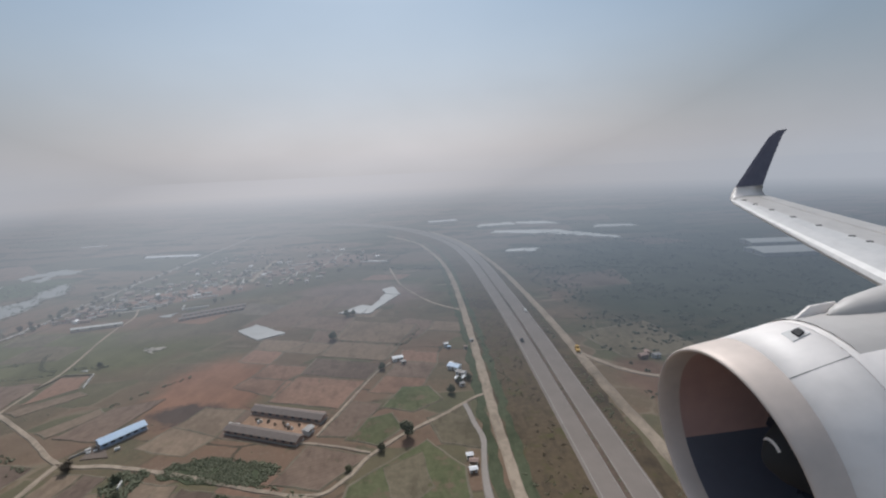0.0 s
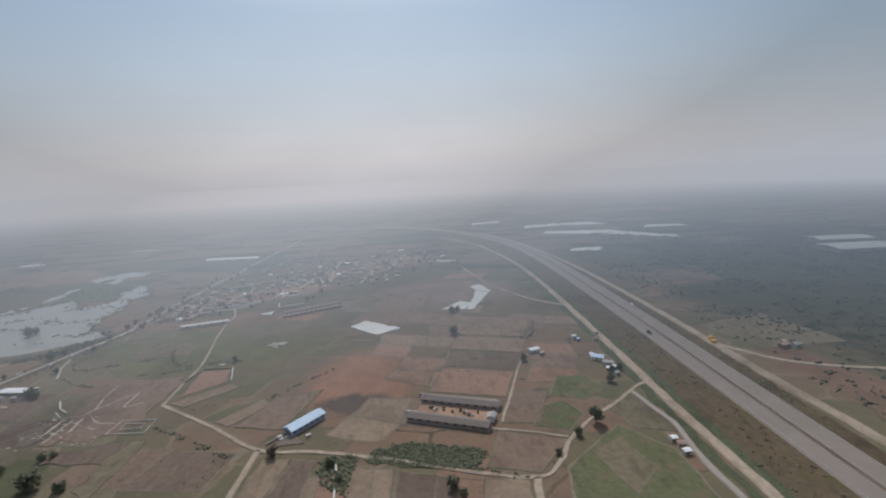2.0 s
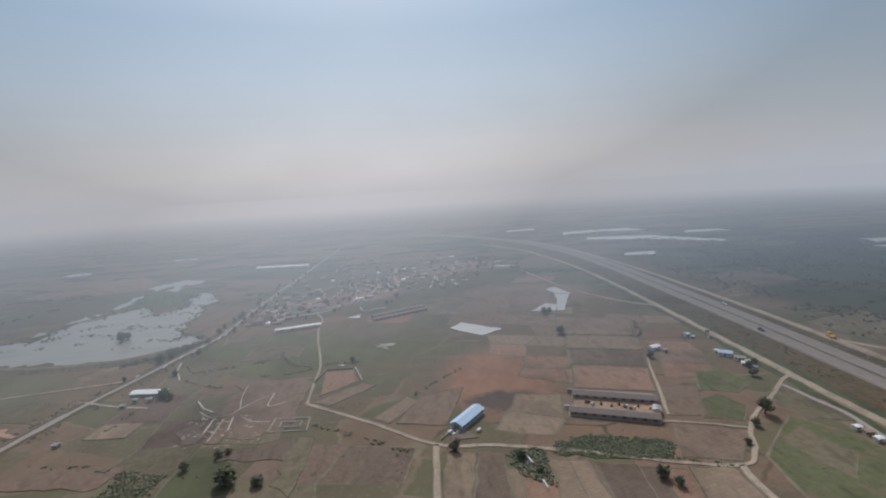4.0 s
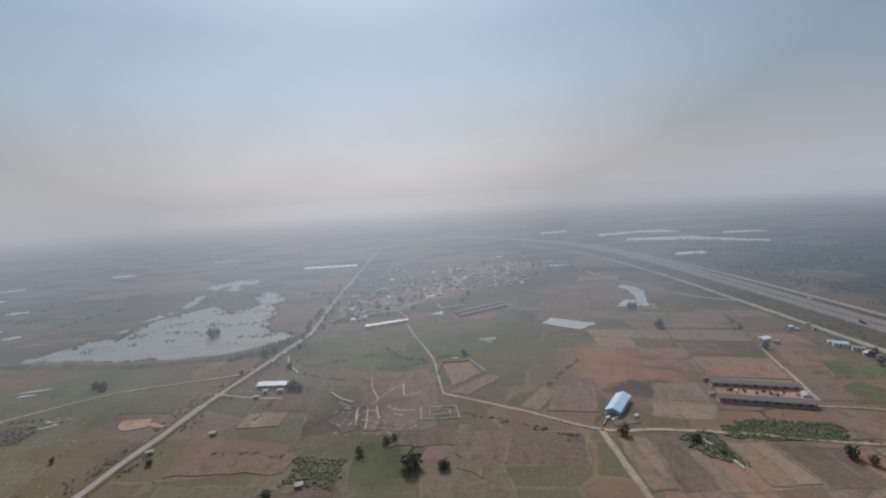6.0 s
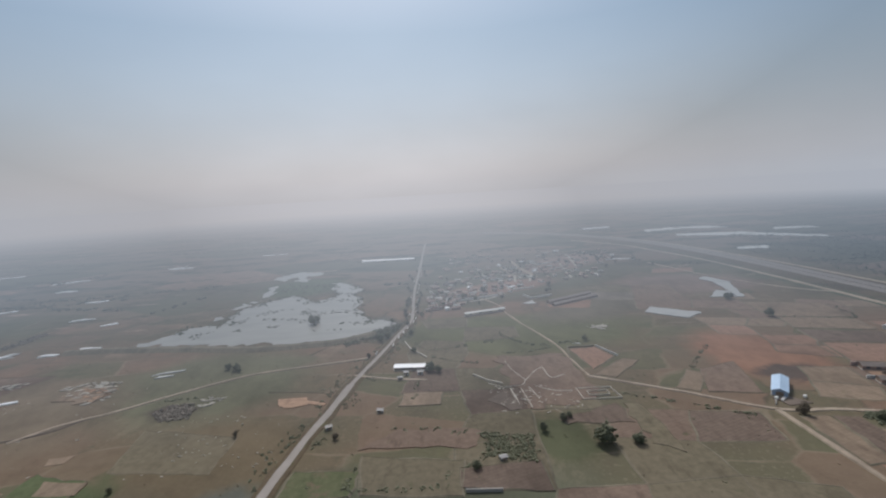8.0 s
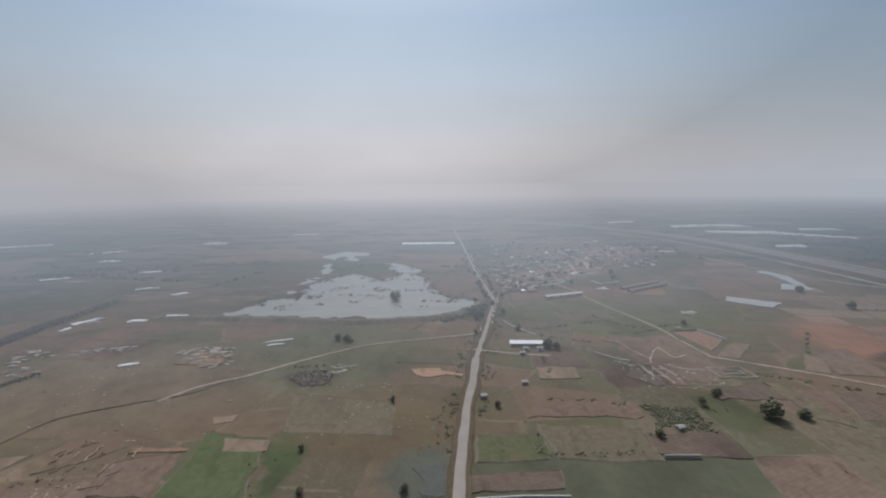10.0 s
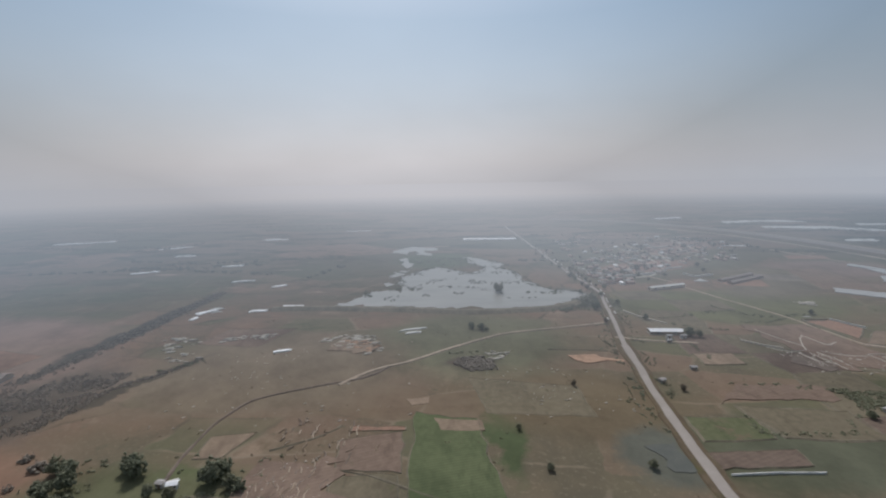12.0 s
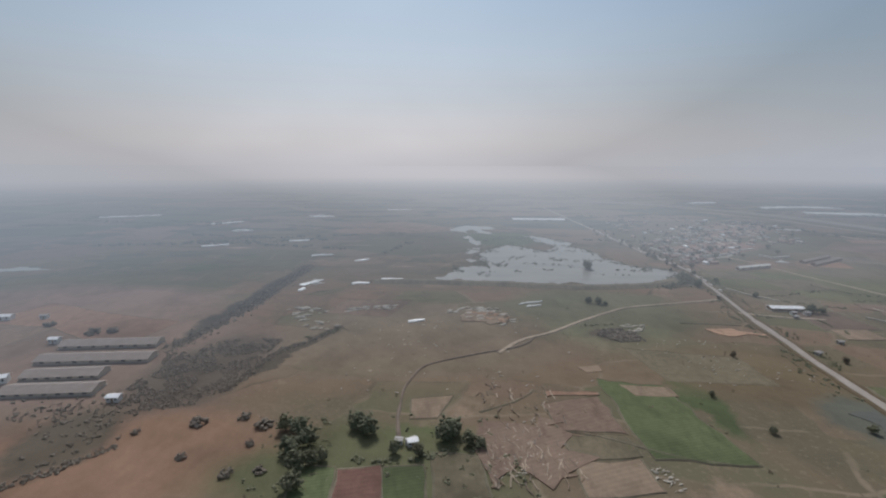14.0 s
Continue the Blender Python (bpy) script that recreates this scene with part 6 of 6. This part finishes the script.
for k in range(24):
    if blade is None:
        bm = bmesh.new()
        rows = []
        for i in range(6):
            r = 0.28 + 0.5 * i / 5
            tw = radians(28 + 34 * i / 5)
            rows.append([bm.verts.new((r, w * math.cos(tw), 0.55 + w * math.sin(tw) * 0.3 + th)) for w, th in ((-0.07, 0.0), (0.07, 0.0), (0.07, 0.02), (-0.07, 0.02))])
        for a, b in zip(rows, rows[1:]):
            for i in range(4):
                bm.faces.new((a[i], a[(i + 1) % 4], b[(i + 1) % 4], b[i]))
        bm.faces.new(rows[0]), bm.faces.new(rows[-1])
        ob = part("fan_blade", bm, "fan", fan)
        blade = ob.data
    else:
        ob = new("fan_blade", blade)
        ob.parent = fan
    ob.matrix_basis = TO_AXIS @ Matrix.Rotation(math.tau * k / 24, 4, "Z")

# scoop, strake and pylon on the nacelle
def on_cowl(along, around, lift=0.0):
    """A point on the cowling: along the axis, degrees from its top towards the cabin."""
    r = float(np.interp(along, [0, 0.47, 0.9, 1.5, 2.2, 2.9], [0.98, 1.045, 1.07, 1.06, 1.0, 0.9])) + lift
    return HUB + AXIS * along + TOP * (r * math.cos(radians(around))) + CABIN * (r * math.sin(radians(around)))


def slab_of(name, quad, thick, mat, parent, label=""):
    """A thin plate on four corners."""
    a = [Vector(p) for p in quad]
    n = (a[1] - a[0]).cross(a[3] - a[0]).normalized() * thick / 2
    bm = bmesh.new()
    lo, hi = [bm.verts.new(p - n) for p in a], [bm.verts.new(p + n) for p in a]
    bm.faces.new(lo), bm.faces.new(hi)
    for k in range(len(a)):
        j = (k + 1) % len(a)
        bm.faces.new((lo[k], lo[j], hi[j], hi[k]))
    return part(name, bm, mat, parent, label)


slab_of("scoop", [on_cowl(0.24, 4.5), on_cowl(0.40, 2), on_cowl(0.42, -5), on_cowl(0.26, -4)], 0.02, "wing_white", nacelle, "recessed grey air scoop")
slab_of("scoop_mouth", [on_cowl(0.30, 3, 0.01), on_cowl(0.37, 1, 0.01), on_cowl(0.38, -3, 0.01), on_cowl(0.31, -2, 0.01)], 0.03, "black", nacelle, "dark scoop mouth")
slab_of("strake", [on_cowl(0.5, -16), on_cowl(0.86, -16), on_cowl(0.86, -16, 0.075), on_cowl(0.66, -16, 0.085)], 0.03, "paint_white", nacelle, "white fin on the cowling")
slab_of("seam", [on_cowl(0.0, 22, 0.002), on_cowl(0.44, 19, 0.004), on_cowl(0.44, 19.25, 0.003), on_cowl(0.0, 22.25, 0.001)], 0.004, "tin", nacelle, "thin panel joint")


def loft(name, sections, mat, parent, label="", closed=True, smooth=True):
    """A skin over rings of points."""
    n = len(sections[0])
    verts = [p for ring in sections for p in ring]
    faces = []
    for i in range(len(sections) - 1):
        for k in range(n if closed else n - 1):
            j = (k + 1) % n
            faces.append((i * n + k, i * n + j, (i + 1) * n + j, (i + 1) * n + k))
    if closed:
        faces += [tuple(range(n)), tuple((len(sections) - 1) * n + k for k in reversed(range(n)))]
    ob = new(name, mesh_of(name, verts, faces, mat, smooth))
    ob.parent = parent
    return tagged(ob, label)


verts, faces = [], []
for i, s in enumerate((0.50, 0.7, 1.0, 1.4, 1.9, 2.5)):
    for k in range(9):
        verts.append(on_cowl(s, 24 - 9 * k, 0.012 if 0 < k < 8 else -0.01))
        if i and k:
            n = 9 * i + k
            faces.append((n - 10, n - 9, n, n - 1))
ob = new("top_fairing", mesh_of("top_fairing", verts, faces, "paint_grey", True))
ob.parent = nacelle
tagged(ob, "grey fairing along the top of the engine")
rings = []
for s, half, low, top in ((0.70, 0.02, -0.02, 0.02), (0.76, 0.07, -0.08, 0.06), (0.9, 0.13, -0.12, 0.11), (1.15, 0.18, -0.16, 0.16), (1.7, 0.22, -0.22, 0.22), (3.0, 0.25, -0.3, 0.3), (4.2, 0.26, -0.4, 0.4)):
    c = on_cowl(min(s, 2.2), -10) + AXIS * max(0, s - 2.2)
    rings.append([c + Vector((0, half * math.cos(a), (top if math.sin(a) > 0 else -low) * math.sin(a))) for a in (k * math.tau / 16 for k in range(16))])
loft("pylon", rings, "paint_grey", airliner, "grey engine pylon fairing")

# the wing
FOIL = [(0.0, 0.0), (0.012, 0.022), (0.05, 0.045), (0.15, 0.066), (0.35, 0.07), (0.6, 0.05), (0.85, 0.02), (1.0, 0.003), (1.0, -0.003), (0.7, -0.02), (0.35, -0.045), (0.1, -0.04), (0.02, -0.02)]
STATIONS = [(3.0, 6.6, 11.6, -2.62, -2.45), (7.8, 7.82, 11.15, -2.54, -2.42), (11.2, 8.68, 11.01, -2.19, -2.09), (13.5, 9.26, 10.96, -1.94, -1.82), (15.2, 9.68, 10.92, -1.76, -1.60), (15.55, 9.85, 10.95, -1.70, -1.56)]


def skin(y, le, te, zl, zt, u, h, lift=0.0):
    c = te - le
    return Vector((le + c * u, y, zl + (zt - zl) * u + c * h + lift))


wing = loft("wing", [[skin(*st, u, h) for u, h in FOIL] for st in STATIONS], "paint_grey", airliner, "light grey swept wing")
slat_rings = []
for st, share in zip(STATIONS[1:5], (0.36, 0.31, 0.24, 0.19)):
    us = [0.0, 0.012 * share / 0.3, 0.04 * share / 0.3, 0.5 * share, share]
    ring = []
    for u in us:
        h = float(np.interp(u, [q[0] for q in FOIL[:8]], [q[1] for q in FOIL[:8]]))
        ring.append(skin(*st, u, h, 0.018))
    ring += [skin(*st, share, float(np.interp(share, [q[0] for q in FOIL[:8]], [q[1] for q in FOIL[:8]])), -0.01), skin(*st, 0.01, -0.02, 0.0)]
    slat_rings.append(ring)
loft("slat", slat_rings, "wing_white", wing, "pale leading-edge slat", smooth=False)
for d in (14.9, 14.2, 13.3, 12.3, 11.3, 10.2, 9.7, 8.6):
    st = [float(np.interp(d, [q[0] for q in STATIONS], [q[k] for q in STATIONS])) for k in range(5)]
    share = float(np.interp(d, [7.8, 11.2, 13.5, 15.2], [0.36, 0.31, 0.24, 0.19]))
    h = float(np.interp(share, [q[0] for q in FOIL[:8]], [q[1] for q in FOIL[:8]]))
    p = skin(*st, share, h, 0.02)
    part("slat_gap", box(bmesh.new(), p - Vector((0.06, 0.03, 0.03)), p + Vector((0.06, 0.03, 0.010))), "black", wing, "dark slot at the slat's edge")
flap_rings = []
for st in STATIONS[1:5]:
    flap_rings.append([skin(*st, u, h, 0.012) for u, h in ((0.68, 0.041), (0.7, 0.043), (0.99, 0.006), (0.99, 0.0), (0.68, 0.0))])
loft("flap", flap_rings, "paint_grey", wing, "grey trailing-edge flap", smooth=False)


def blade_ring(le, te, thick):
    """A thin rounded section between a leading and a trailing edge, thick along y."""
    le, te = Vector(le), Vector(te)
    return [le, le.lerp(te, 0.15) + Vector((0, thick, 0)), le.lerp(te, 0.5) + Vector((0, thick, 0)), te, le.lerp(te, 0.5) - Vector((0, thick, 0)), le.lerp(te, 0.15) - Vector((0, thick, 0))]


loft("winglet_root", [blade_ring((9.70, 15.3, -1.70), (10.95, 15.35, -1.58), 0.06), blade_ring((9.80, 15.52, -1.66), (10.98, 15.56, -1.55), 0.06), blade_ring((9.95, 15.72, -1.52), (11.04, 15.76, -1.44), 0.06), blade_ring((10.16, 15.85, -1.30), (11.13, 15.87, -1.27), 0.055)], "paint_white", wing, "white upswept wing tip")
loft("winglet", [blade_ring((10.165, 15.852, -1.295), (11.132, 15.872, -1.265), 0.05), blade_ring((10.48, 15.99, -0.95), (11.33, 16.01, -0.9), 0.048), blade_ring((10.9, 16.2, -0.5), (11.62, 16.2, -0.4), 0.045), blade_ring((11.35, 16.39, 0.02), (11.93, 16.39, 0.1), 0.038), blade_ring((11.66, 16.52, 0.36), (12.14, 16.52, 0.42), 0.033), blade_ring((11.98, 16.6, 0.57), (12.34, 16.6, 0.60), 0.022)], "navy", wing, "dark indigo upturned winglet", smooth=False)

# streaks of pale spoil in the quarry
for region, count in (([(-486, 131), (-464, 134), (-462, 102), (-488, 102)], 80), ([(-488, 158), (-444, 152), (-444, 104), (-470, 104)], 50)):
    for x, y in spots_in(region, count, False):
        a, n = rnd.uniform(0.9, 2.0), rnd.uniform(1.5, 5.5)
        bend = rnd.uniform(-0.8, 0.8)
        line = [(x + n * s * math.cos(a + bend * s), y + n * s * math.sin(a + bend * s)) for s in (-0.5, 0.0, 0.5)]
        ribbon("spoil_bank", line, -0.04, 0.04, 0.42, rnd.choice(("rubble", "tan", "track")), "streak of pale spoil on quarried ground", "spoil bank", base=0.28, step=1.0, ragged=0.25, slope=0.2, kind="thing")
